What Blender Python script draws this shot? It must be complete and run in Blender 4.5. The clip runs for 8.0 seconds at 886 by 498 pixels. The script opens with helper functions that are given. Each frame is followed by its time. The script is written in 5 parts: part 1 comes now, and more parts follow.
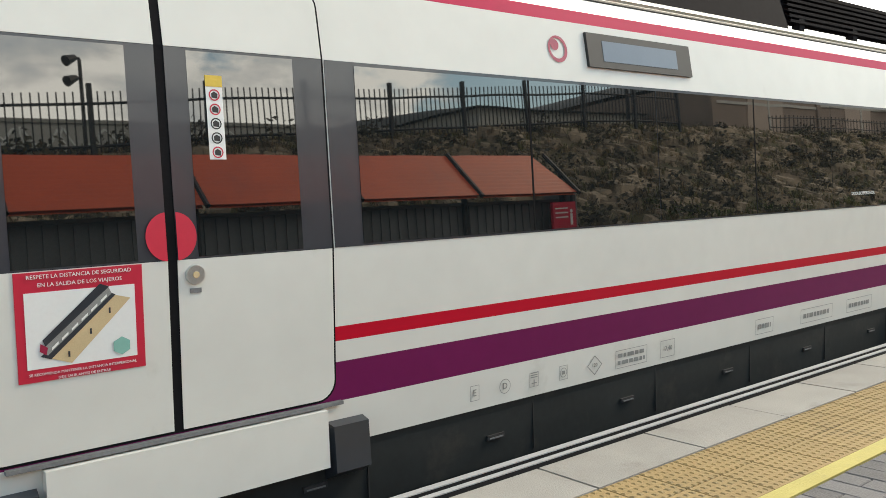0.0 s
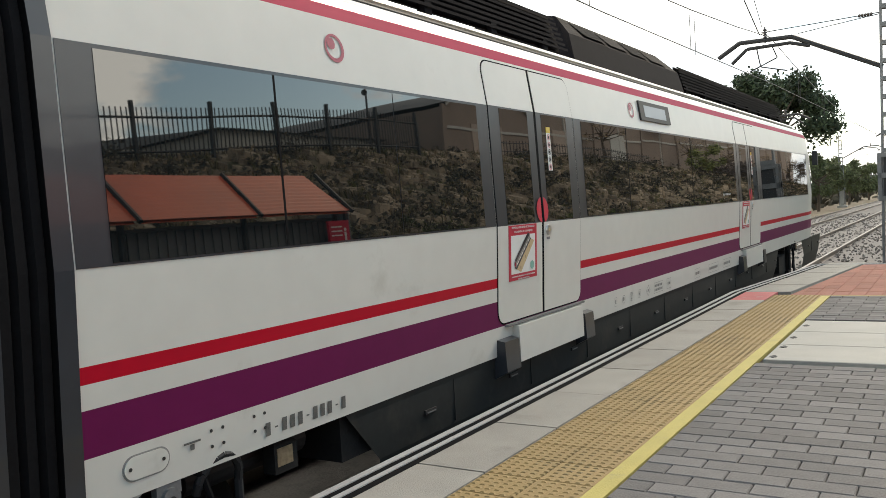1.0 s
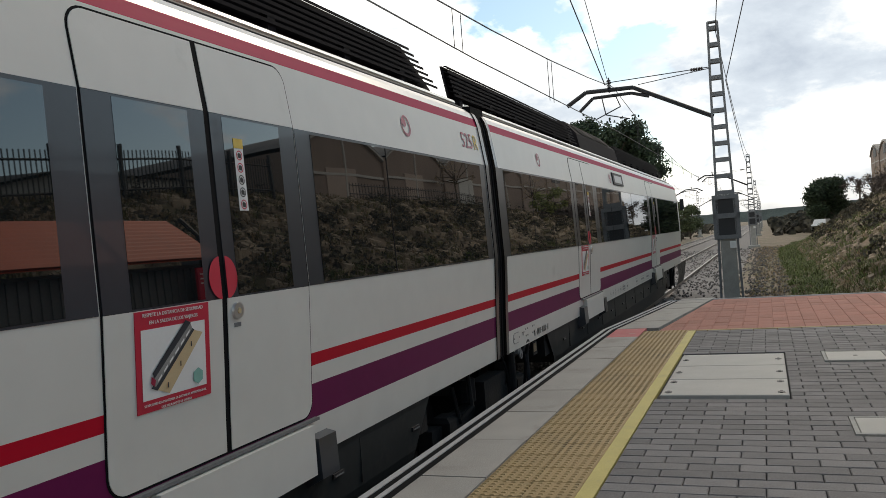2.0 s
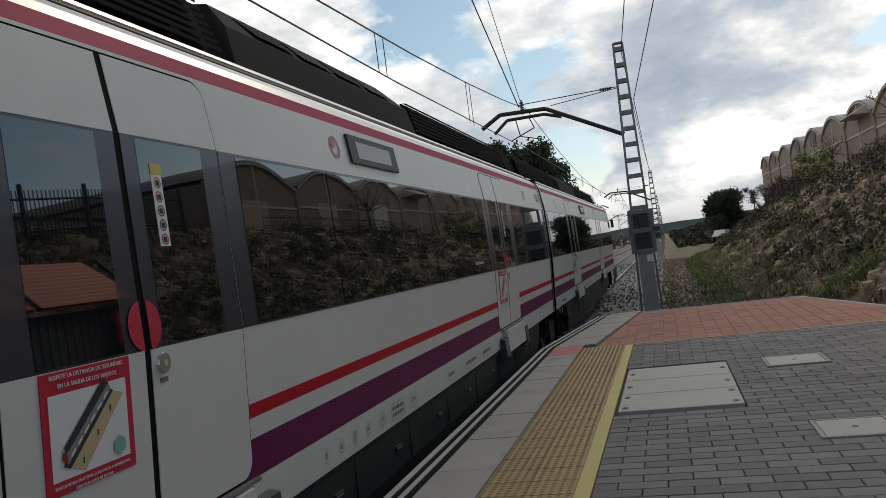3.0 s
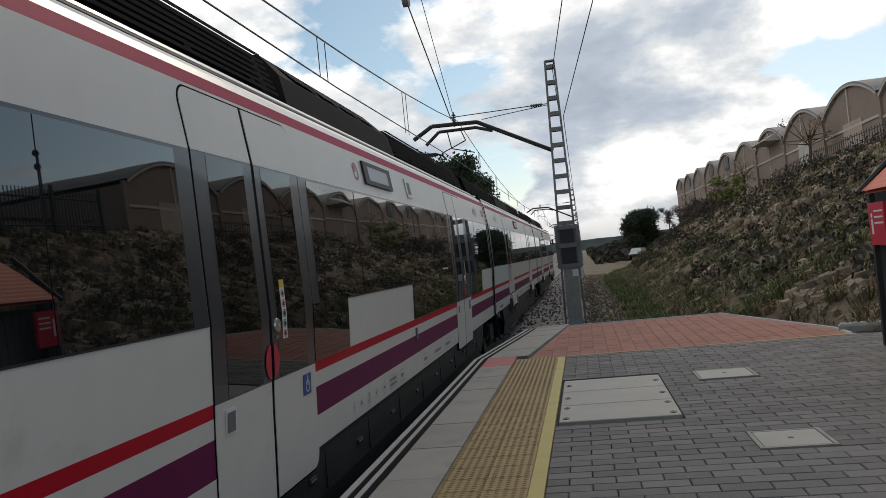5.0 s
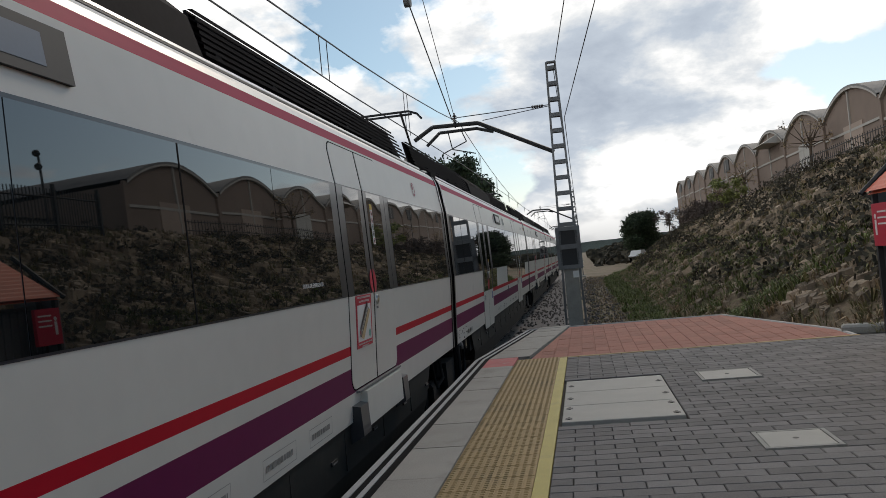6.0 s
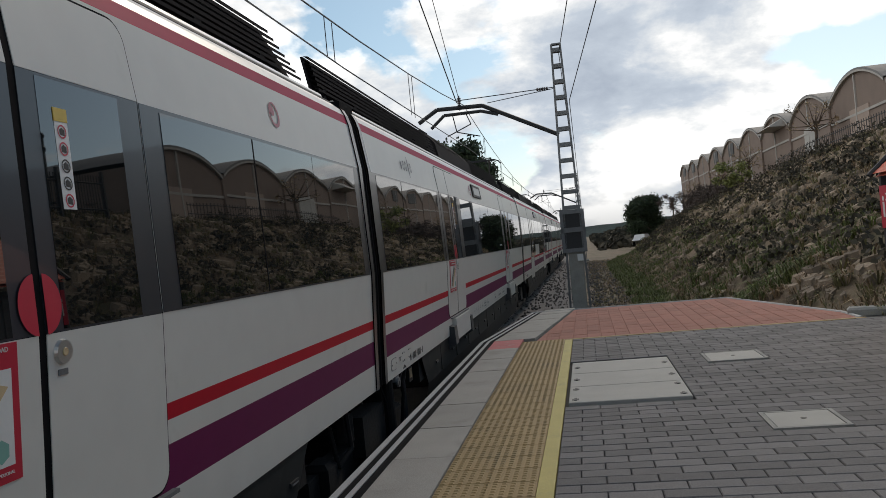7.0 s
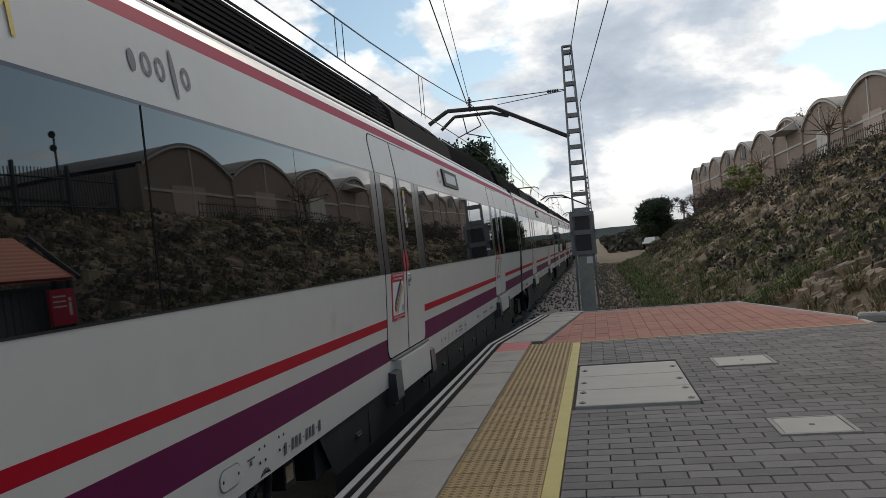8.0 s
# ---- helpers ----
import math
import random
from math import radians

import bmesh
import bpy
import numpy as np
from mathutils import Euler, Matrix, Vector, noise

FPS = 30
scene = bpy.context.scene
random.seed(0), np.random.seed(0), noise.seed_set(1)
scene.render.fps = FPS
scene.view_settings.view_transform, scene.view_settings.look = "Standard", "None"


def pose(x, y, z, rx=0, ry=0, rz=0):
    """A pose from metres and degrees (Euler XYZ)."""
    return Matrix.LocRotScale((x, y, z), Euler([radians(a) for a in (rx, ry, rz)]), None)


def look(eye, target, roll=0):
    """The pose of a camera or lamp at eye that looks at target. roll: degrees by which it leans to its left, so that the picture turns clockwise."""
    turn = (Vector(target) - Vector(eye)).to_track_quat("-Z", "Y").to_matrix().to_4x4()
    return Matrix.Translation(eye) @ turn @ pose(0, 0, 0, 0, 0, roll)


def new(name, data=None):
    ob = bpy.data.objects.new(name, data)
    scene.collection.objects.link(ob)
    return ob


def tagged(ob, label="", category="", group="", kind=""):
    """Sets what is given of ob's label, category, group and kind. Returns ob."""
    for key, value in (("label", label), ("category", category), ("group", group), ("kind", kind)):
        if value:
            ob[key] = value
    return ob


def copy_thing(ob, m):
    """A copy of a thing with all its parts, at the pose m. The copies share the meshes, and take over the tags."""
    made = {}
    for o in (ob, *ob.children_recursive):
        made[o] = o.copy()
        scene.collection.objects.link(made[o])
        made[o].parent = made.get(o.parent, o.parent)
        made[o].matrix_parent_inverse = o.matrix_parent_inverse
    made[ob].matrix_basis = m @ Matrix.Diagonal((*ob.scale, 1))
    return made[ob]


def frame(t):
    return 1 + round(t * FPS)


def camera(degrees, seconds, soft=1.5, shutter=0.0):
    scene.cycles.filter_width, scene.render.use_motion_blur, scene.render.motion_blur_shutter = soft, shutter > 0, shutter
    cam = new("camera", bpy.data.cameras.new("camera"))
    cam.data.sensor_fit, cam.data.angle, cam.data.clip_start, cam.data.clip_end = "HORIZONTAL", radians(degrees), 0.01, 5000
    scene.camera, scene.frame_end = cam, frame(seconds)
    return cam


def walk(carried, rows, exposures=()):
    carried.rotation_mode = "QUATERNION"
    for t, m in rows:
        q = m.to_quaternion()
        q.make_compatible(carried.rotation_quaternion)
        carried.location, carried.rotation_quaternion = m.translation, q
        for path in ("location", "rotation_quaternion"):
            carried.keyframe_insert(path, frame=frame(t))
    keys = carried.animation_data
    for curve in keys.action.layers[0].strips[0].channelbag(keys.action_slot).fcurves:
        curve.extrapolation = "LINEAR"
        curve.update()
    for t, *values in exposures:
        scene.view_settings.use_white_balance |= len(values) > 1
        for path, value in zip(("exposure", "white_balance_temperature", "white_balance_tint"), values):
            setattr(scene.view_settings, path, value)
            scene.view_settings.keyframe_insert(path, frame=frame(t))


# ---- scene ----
cam = camera(56.75, 8.0, 0.6)
PATH = [
    (0, (2.037, 0.851, 1.515), (0.473, 2.092, 1.393), -2.19),
    (0.2, (1.965, 0.719, 1.520), (0.393, 1.947, 1.385), -2.02),
    (0.5, (1.802, 0.521, 1.487), (0.311, 1.848, 1.367), -2.16),
    (1, (1.507, 0.209, 1.434), (0.435, 1.894, 1.342), -3.58),
    (1.2, (1.410, 0.119, 1.482), (0.375, 1.827, 1.389), -3.89),
    (1.5, (1.250, 0.132, 1.501), (0.309, 1.897, 1.508), -6.35),
    (1.8, (1.105, 0.155, 1.485), (0.246, 1.960, 1.493), -5.26),
    (2, (0.992, 0.140, 1.481), (0.259, 2.001, 1.467), -4.37),
    (2.2, (0.877, 0.126, 1.484), (0.257, 2.027, 1.448), -3.99),
    (3.3, (0.579, 0.282, 1.512), (0.077, 2.217, 1.561), -7.92),
    (3.5, (0.539, 0.307, 1.500), (0.091, 2.255, 1.551), -7.34),
    (4, (0.358, 0.193, 1.509), (0.042, 2.167, 1.552), -6.69),
    (4.5, (0.394, 0.206, 1.509), (0.061, 2.178, 1.541), -5.83),
    (6, (0.351, 0.249, 1.478), (0.019, 2.221, 1.516), -5.58),
    (6.5, (0.333, 0.273, 1.475), (-0.008, 2.244, 1.490), -5.48),
    (7, (0.310, 0.254, 1.452), (-0.033, 2.225, 1.452), -5.49),
    (7.5, (0.308, 0.248, 1.467), (-0.046, 2.216, 1.464), -4.78),
    (8, (0.328, 0.265, 1.456), (-0.038, 2.231, 1.461), -5.01),
]
walk(cam, [(t, look(e, g, r)) for t, e, g, r in PATH],
     exposures=[(0.0, 1.06, 7250, 6), (0.5, 0.94, 7250, 7), (0.8, 0.74, 7250, 7), (1.2, 0.41, 7200, 7), (1.6, 0.04, 7050, 8), (2.2, -0.52, 6800, 9), (3.3, -0.95, 6600, 9), (4.5, -0.90, 6600, 10), (8.0, -0.76, 6600, 10)])

# ---- world and light ----
SUN_EL, SUN_AZ = radians(38), radians(15)
world = bpy.data.worlds.new("sky")
scene.world = world
world.use_nodes = True
wn, wl = world.node_tree.nodes, world.node_tree.links
bg = wn["Background"]
bg.inputs["Strength"].default_value = 0.1
sky = wn.new("ShaderNodeTexSky")
sky.sky_type, sky.sun_disc = "NISHITA", False
sky.sun_elevation, sky.sun_rotation = SUN_EL, SUN_AZ
sky.air_density, sky.dust_density, sky.ozone_density = 1.0, 0.6, 2.0
co = wn.new("ShaderNodeTexCoord")
sep = wn.new("ShaderNodeSeparateXYZ")
wl.new(co.outputs["Generated"], sep.inputs[0])


def sky_math(kind, a, b):
    m = wn.new("ShaderNodeMath"); m.operation = kind
    for sock, v in zip(m.inputs, (a, b)):
        if isinstance(v, (int, float)):
            sock.default_value = v
        else:
            wl.new(v, sock)
    return m.outputs[0]


def sky_ramp(src, stops):
    r = wn.new("ShaderNodeValToRGB")
    while len(r.color_ramp.elements) < len(stops):
        r.color_ramp.elements.new(0.5)
    for e, (p, c) in zip(r.color_ramp.elements, stops):
        e.position, e.color = p, (*c, 1)
    wl.new(src, r.inputs[0])
    return r


def sky_blob(centre, scale, near, far, amount):
    """A soft region of the sky round a direction."""
    v = wn.new("ShaderNodeVectorMath"); v.operation = "SUBTRACT"
    v.inputs[1].default_value = centre
    wl.new(co.outputs["Generated"], v.inputs[0])
    w = wn.new("ShaderNodeVectorMath"); w.operation = "MULTIPLY"
    w.inputs[1].default_value = scale
    wl.new(v.outputs[0], w.inputs[0])
    l = wn.new("ShaderNodeVectorMath"); l.operation = "LENGTH"
    wl.new(w.outputs[0], l.inputs[0])
    r = wn.new("ShaderNodeMapRange"); r.interpolation_type = "SMOOTHSTEP"
    r.inputs["From Min"].default_value, r.inputs["From Max"].default_value = near, far
    r.inputs["To Min"].default_value, r.inputs["To Max"].default_value = amount, 0.0
    wl.new(l.outputs["Value"], r.inputs["Value"])
    return r.outputs[0]


def sky_noise(shift, scale, rough, lift, stretch):
    """Cloud noise on a flat layer, so that it draws together towards the horizon."""
    low = sky_math("ADD", sky_math("MAXIMUM", sep.outputs["Z"], 0.0), lift)
    d = wn.new("ShaderNodeVectorMath"); d.operation = "SCALE"
    wl.new(co.outputs["Generated"], d.inputs[0]); wl.new(sky_math("DIVIDE", 1.0, low), d.inputs["Scale"])
    mp = wn.new("ShaderNodeMapping")
    mp.inputs["Location"].default_value, mp.inputs["Scale"].default_value = shift, stretch
    wl.new(d.outputs[0], mp.inputs[0])
    nz = wn.new("ShaderNodeTexNoise")
    nz.inputs["Scale"].default_value, nz.inputs["Detail"].default_value, nz.inputs["Roughness"].default_value = scale, 13, rough
    nz.inputs["Distortion"].default_value = 0.12
    wl.new(mp.outputs[0], nz.inputs["Vector"])
    return nz.outputs[0]


# heaped clouds: bright thin rims, grey thick hearts, blue gaps between
heart = sky_blob((0.125, 0.968, 0.215), (6.4, 2.0, 13.5), 0.2, 1.5, 0.14)
wing = sky_blob((-0.05, 0.975, 0.19), (7.0, 2.0, 16.0), 0.2, 1.4, 0.03)
heap = sky_blob((0.275, 0.94, 0.225), (12.0, 3.0, 20.0), 0.2, 1.3, 0.11)
rim = sky_blob((0.24, 0.96, 0.150), (7.0, 3.0, 42.0), 0.2, 1.3, 0.045)
gap = sky_blob((0.31, 0.94, 0.182), (6.0, 3.0, 21.0), 0.2, 1.4, 0.175)
pale = sky_blob((0.92, 0.33, 0.25), (2.6, 2.6, 4.5), 0.3, 1.3, 0.04)
# second region: unseen clearing overhead, added to dim and cool the light from above
clear = sky_math("ADD", sky_blob((0.60, 0.77, 0.24), (2.6, 2.6, 3.2), 0.25, 1.15, 0.20), sky_blob((0.4, -0.25, 0.88), (1.0, 1.0, 1.0), 0.5, 1.2, 0.28))
puffs = sky_noise((0.4, 1.7, 0.3), 2.3, 0.56, 0.42, (1.0, 0.9, 1.5))
cover = sky_ramp(sky_math("SUBTRACT", sky_math("ADD", sky_math("ADD", puffs, heart), sky_math("ADD", heap, rim)), sky_math("ADD", gap, clear)), [(0.375, (0, 0, 0)), (0.43, (1, 1, 1))])
hearts = sky_noise((2.15, 1.3, 0.4), 3.4, 0.60, 0.42, (1.0, 0.9, 1.6))
tone = sky_ramp(sky_math("SUBTRACT", sky_math("ADD", hearts, sky_math("ADD", heart, wing)), sky_math("ADD", sky_math("ADD", heap, rim), pale)),
                [(0.455, (21.5, 21.5, 21.3)), (0.505, (17.2, 17.4, 17.5)), (0.555, (13.8, 14.4, 15.0)), (0.64, (9.6, 10.8, 12.4)), (0.80, (7.0, 8.1, 9.8))])
mixc = wn.new("ShaderNodeMixRGB")
wl.new(cover.outputs[0], mixc.inputs[0])
hs = wn.new("ShaderNodeHueSaturation")
hs.inputs["Value"].default_value, hs.inputs["Saturation"].default_value = 1.75, 0.95
hs.inputs["Hue"].default_value = 0.48
wl.new(sky.outputs[0], hs.inputs["Color"])
wl.new(hs.outputs[0], mixc.inputs[1])
wl.new(tone.outputs[0], mixc.inputs[2])
# pale haze towards the horizon
hz = wn.new("ShaderNodeMapRange")
hz.inputs["From Min"].default_value, hz.inputs["From Max"].default_value = 0.0, 0.06
hz.inputs["To Min"].default_value, hz.inputs["To Max"].default_value = 0.85, 0.0
wl.new(sep.outputs["Z"], hz.inputs["Value"])
mixh = wn.new("ShaderNodeMixRGB")
mixh.inputs[2].default_value = (8.6, 8.8, 9.0, 1)
wl.new(hz.outputs[0], mixh.inputs[0])
wl.new(mixc.outputs[0], mixh.inputs[1])
wl.new(mixh.outputs[0], bg.inputs["Color"])

sun = new("sun", bpy.data.lights.new("sun", "SUN"))
sun.data.energy, sun.data.angle, sun.data.color = 1.35, radians(12), (1, 0.86, 0.70)
# the sun's direction as the sky texture has it
sd = Vector((math.sin(SUN_AZ) * math.cos(SUN_EL), math.cos(SUN_AZ) * math.cos(SUN_EL), math.sin(SUN_EL)))
sun.matrix_world = look(sd * 50, (0, 0, 0))

# ---- materials ----


def mat(name, color, rough=0.6, metal=0.0, var=0.15, scale=6.0, fine=60.0, bump=0.0, spec=0.5, coat=0.0, dirt=None, rnd=0.0, isl=0.0):
    """A painted, mineral or metal surface: base colour with two scales of variation, and fine relief."""
    m = bpy.data.materials.new(name)
    m.use_nodes = True
    n, l = m.node_tree.nodes, m.node_tree.links
    p = n["Principled BSDF"]
    p.inputs["Roughness"].default_value, p.inputs["Metallic"].default_value = rough, metal
    p.inputs["Specular IOR Level"].default_value, p.inputs["Coat Weight"].default_value = spec, coat
    p.inputs["Coat Roughness"].default_value = 0.04
    tc = n.new("ShaderNodeTexCoord")
    a = n.new("ShaderNodeTexNoise"); a.inputs["Scale"].default_value, a.inputs["Detail"].default_value = scale, 5
    b = n.new("ShaderNodeTexNoise"); b.inputs["Scale"].default_value, b.inputs["Detail"].default_value = fine, 3
    l.new(tc.outputs["Object"], a.inputs["Vector"]); l.new(tc.outputs["Object"], b.inputs["Vector"])
    add = n.new("ShaderNodeMath"); add.operation = "ADD"
    l.new(a.outputs[0], add.inputs[0]); l.new(b.outputs[0], add.inputs[1])
    last = add
    for amount, node, sock in ((rnd, "ShaderNodeObjectInfo", "Random"), (isl, "ShaderNodeNewGeometry", "Random Per Island")):
        if amount:
            src = n.new(node)
            mul = n.new("ShaderNodeMath"); mul.operation = "MULTIPLY_ADD"
            mul.inputs[1].default_value, mul.inputs[2].default_value = amount, -amount / 2
            l.new(src.outputs[sock], mul.inputs[0])
            s2 = n.new("ShaderNodeMath"); s2.operation = "ADD"
            l.new(last.outputs[0], s2.inputs[0]); l.new(mul.outputs[0], s2.inputs[1])
            last = s2
    rm = n.new("ShaderNodeMapRange")
    rm.inputs["From Min"].default_value, rm.inputs["From Max"].default_value = 0.6, 1.4
    rm.inputs["To Min"].default_value, rm.inputs["To Max"].default_value = 1 - var, 1 + var
    l.new(last.outputs[0], rm.inputs["Value"])
    mul = n.new("ShaderNodeVectorMath"); mul.operation = "SCALE"
    mul.inputs[0].default_value = color
    l.new(rm.outputs[0], mul.inputs["Scale"])
    col = mul.outputs[0]
    if dirt:
        dc, d0, d1, ds = dirt
        dn = n.new("ShaderNodeTexNoise"); dn.inputs["Scale"].default_value, dn.inputs["Detail"].default_value = ds, 8
        dn.inputs["Roughness"].default_value = 0.65
        l.new(tc.outputs["Object"], dn.inputs["Vector"])
        dr = n.new("ShaderNodeMapRange")
        dr.inputs["From Min"].default_value, dr.inputs["From Max"].default_value = d0, d1
        l.new(dn.outputs[0], dr.inputs["Value"])
        mx = n.new("ShaderNodeMixRGB"); mx.inputs[2].default_value = (*dc, 1)
        l.new(dr.outputs[0], mx.inputs[0]); l.new(col, mx.inputs[1])
        col = mx.outputs[0]
    l.new(col, p.inputs["Base Color"])
    if bump:
        bp = n.new("ShaderNodeBump"); bp.inputs["Strength"].default_value, bp.inputs["Distance"].default_value = min(1, bump), 0.01
        l.new(b.outputs[0], bp.inputs["Height"]); l.new(bp.outputs[0], p.inputs["Normal"])
    return m


def glass(name, tint, ior=1.95, wave=0.0012):
    """Dark tinted glazing that mirrors the surroundings, slightly wavy."""
    m = bpy.data.materials.new(name)
    m.use_nodes = True
    n, l = m.node_tree.nodes, m.node_tree.links
    p = n["Principled BSDF"]
    p.inputs["Base Color"].default_value = (*tint, 1)
    p.inputs["Roughness"].default_value, p.inputs["IOR"].default_value = 0.015, ior
    tc = n.new("ShaderNodeTexCoord")
    a = n.new("ShaderNodeTexNoise"); a.inputs["Scale"].default_value, a.inputs["Detail"].default_value = 1.3, 1
    l.new(tc.outputs["Object"], a.inputs["Vector"])
    bp = n.new("ShaderNodeBump"); bp.inputs["Strength"].default_value, bp.inputs["Distance"].default_value = 1.0, wave
    l.new(a.outputs[0], bp.inputs["Height"]); l.new(bp.outputs[0], p.inputs["Normal"])
    return m


M_WHITE = mat("train_white_paint", (0.63, 0.62, 0.575), 0.36, var=0.04, scale=0.7, fine=5, spec=0.22, coat=0.04, dirt=((0.42, 0.40, 0.35), 0.62, 0.9, 1.4))
M_RED = mat("train_red_stripe", (0.46, 0.002, 0.020), 0.5, var=0.06, scale=1, fine=8, spec=0.15)
M_CRIMSON = mat("train_crimson_stripe", (0.40, 0.004, 0.058), 0.5, var=0.06, scale=1, fine=8, spec=0.08)
M_PURPLE = mat("train_purple_stripe", (0.135, 0.006, 0.066), 0.5, var=0.06, scale=1, fine=8, spec=0.15)
M_GREY = mat("train_dark_grey_paint", (0.028, 0.032, 0.040), 0.3, var=0.08, scale=1, fine=12, coat=0.3, spec=0.4)
M_SKIRT = mat("train_skirt_paint", (0.019, 0.022, 0.022), 0.6, var=0.2, scale=2, fine=20, spec=0.3, dirt=((0.055, 0.048, 0.040), 0.55, 0.85, 2.5))
M_UNDER = mat("underframe_grime", (0.008, 0.0075, 0.007), 0.95, var=0.35, scale=4, fine=30, bump=0.4)
M_ROOF = mat("train_roof_silver", (0.55, 0.55, 0.54), 0.35, 0.3, var=0.1, scale=1, fine=20)
M_LOUVRE = mat("roof_fairing_black", (0.010, 0.009, 0.011), 0.75, spec=0.06, var=0.2, scale=2, fine=20)
M_RUBBER = mat("black_rubber", (0.010, 0.010, 0.011), 0.85, spec=0.06, var=0.2, scale=5, fine=50)
M_GLASS = glass("tinted_window_glass", (0.005, 0.007, 0.008))
M_LOWGL = glass("deep_window_glass", (0.004, 0.005, 0.006), ior=1.55)
M_DOORGL = glass("tinted_door_glass", (0.005, 0.007, 0.008), wave=0.0008)
M_CHROME = mat("brushed_metal", (0.6, 0.6, 0.58), 0.3, 0.9, var=0.1, scale=20, fine=200)
M_STEEL = mat("galvanised_steel", (0.17, 0.175, 0.18), 0.6, 0.3, var=0.25, scale=5, fine=60, dirt=((0.16, 0.10, 0.06), 0.6, 0.85, 3))
M_DARKSTEEL = mat("dark_painted_steel", (0.03, 0.03, 0.032), 0.6, 0.2, var=0.25, scale=5, fine=60)
M_SIGNRED = mat("sign_red_film", (0.50, 0.012, 0.04), 0.4, var=0.04)
M_SIGNWHITE = mat("sign_white_film", (0.72, 0.72, 0.70), 0.45, var=0.03)
M_INK = mat("black_ink", (0.02, 0.02, 0.02), 0.6, var=0.05)
M_FAINT = mat("grey_stencil_ink", (0.24, 0.24, 0.23), 0.6, var=0.3, fine=300)
M_STENCIL = mat("worn_dark_stencil_ink", (0.11, 0.11, 0.105), 0.6, var=0.5, scale=25, fine=250)
M_GOLD = mat("yellow_film", (0.62, 0.43, 0.05), 0.45, var=0.05)
M_BLUE = mat("blue_film", (0.03, 0.08, 0.30), 0.45, var=0.05)
M_TEAL = mat("teal_film", (0.20, 0.42, 0.36), 0.5, var=0.05)
M_SAND = mat("sand_print", (0.55, 0.42, 0.24), 0.5, var=0.1, fine=200)
M_SCREEN = mat("display_screen", (0.10, 0.125, 0.16), 0.3, var=0.05, spec=0.5)
M_MAROON = mat("maroon_logo_film", (0.30, 0.010, 0.045), 0.4, var=0.05)
M_LOGO = mat("grey_violet_logo_film", (0.055, 0.04, 0.06), 0.4, var=0.05)

M_PAVER = mat("grey_concrete_paver", (0.178, 0.166, 0.160), 0.85, var=0.30, scale=3, fine=90, bump=0.5, rnd=0.5, isl=0.5, dirt=((0.10, 0.095, 0.09), 0.58, 0.8, 1.1))
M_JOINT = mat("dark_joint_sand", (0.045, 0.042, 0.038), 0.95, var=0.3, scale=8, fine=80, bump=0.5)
M_SLAB = mat("concrete_edge_slab", (0.37, 0.345, 0.305), 0.85, var=0.14, scale=2.5, fine=120, bump=0.35, rnd=0.3, dirt=((0.24, 0.22, 0.19), 0.55, 0.8, 2.2))
M_EDGE = mat("edge_strip_concrete", (0.44, 0.43, 0.42), 0.8, var=0.12, scale=3, fine=100, bump=0.3)
M_TACT = mat("yellow_tactile_tile", (0.38, 0.255, 0.105), 0.75, var=0.14, scale=1.8, fine=70, bump=0.3, rnd=0.35, dirt=((0.24, 0.175, 0.085), 0.46, 0.7, 1.6))
M_YELLOW = mat("yellow_line_paint", (0.52, 0.43, 0.13), 0.7, var=0.12, scale=4, fine=90, bump=0.3, dirt=((0.36, 0.31, 0.16), 0.58, 0.78, 5))
M_REDTILE = mat("red_concrete_tile", (0.335, 0.135, 0.095), 0.85, var=0.2, scale=2, fine=90, bump=0.5, rnd=0.5, isl=0.4)
M_PINK = mat("red_edge_paint", (0.50, 0.13, 0.13), 0.75, var=0.15, scale=4, fine=80, dirt=((0.42, 0.33, 0.30), 0.55, 0.75, 6))
M_COVER = mat("concrete_trench_cover", (0.43, 0.41, 0.37), 0.8, var=0.1, scale=3, fine=120, bump=0.3, rnd=0.25)
M_KERB = mat("kerb_concrete", (0.34, 0.33, 0.30), 0.9, var=0.2, scale=5, fine=60, bump=0.5)
M_BALLAST = mat("ballast_stone", (0.135, 0.122, 0.112), 0.95, var=0.45, scale=9, fine=35, bump=1.0, isl=0.8)
M_CLOD = mat("dry_clods", (0.265, 0.208, 0.15), 0.95, var=0.5, scale=3, fine=25, bump=0.8, isl=1.0)
M_EARTH = mat("dry_earth", (0.19, 0.138, 0.092), 0.95, var=0.6, scale=1.6, fine=14, bump=1.0, dirt=((0.13, 0.112, 0.062), 0.44, 0.6, 0.45))
M_GRASS = mat("green_grass", (0.105, 0.130, 0.036), 0.9, var=0.5, scale=2, fine=30, bump=0.8, isl=0.8)
M_SCRUB = mat("dry_scrub", (0.27, 0.20, 0.12), 0.95, var=0.5, scale=2, fine=30, bump=0.6, isl=1.0)
M_SCRUBG = mat("olive_scrub", (0.15, 0.140, 0.062), 0.95, var=0.5, scale=2, fine=30, bump=0.6, isl=1.0)
M_SCRUBD = mat("bare_twigs", (0.085, 0.065, 0.055), 0.95, var=0.4, scale=2, fine=30, isl=0.8)
M_BUSH = mat("dark_bush_leaves", (0.050, 0.041, 0.024), 0.9, var=0.5, scale=2, fine=30, isl=1.0)
M_LEAF = mat("pine_foliage", (0.035, 0.052, 0.022), 0.8, var=0.5, scale=3, fine=30, isl=0.9)
M_LEAFG = mat("spring_foliage", (0.085, 0.098, 0.036), 0.8, var=0.45, scale=3, fine=30, isl=0.9)
M_LEAFY = mat("yellow_green_foliage", (0.17, 0.185, 0.05), 0.8, var=0.45, scale=3, fine=30, isl=0.9)
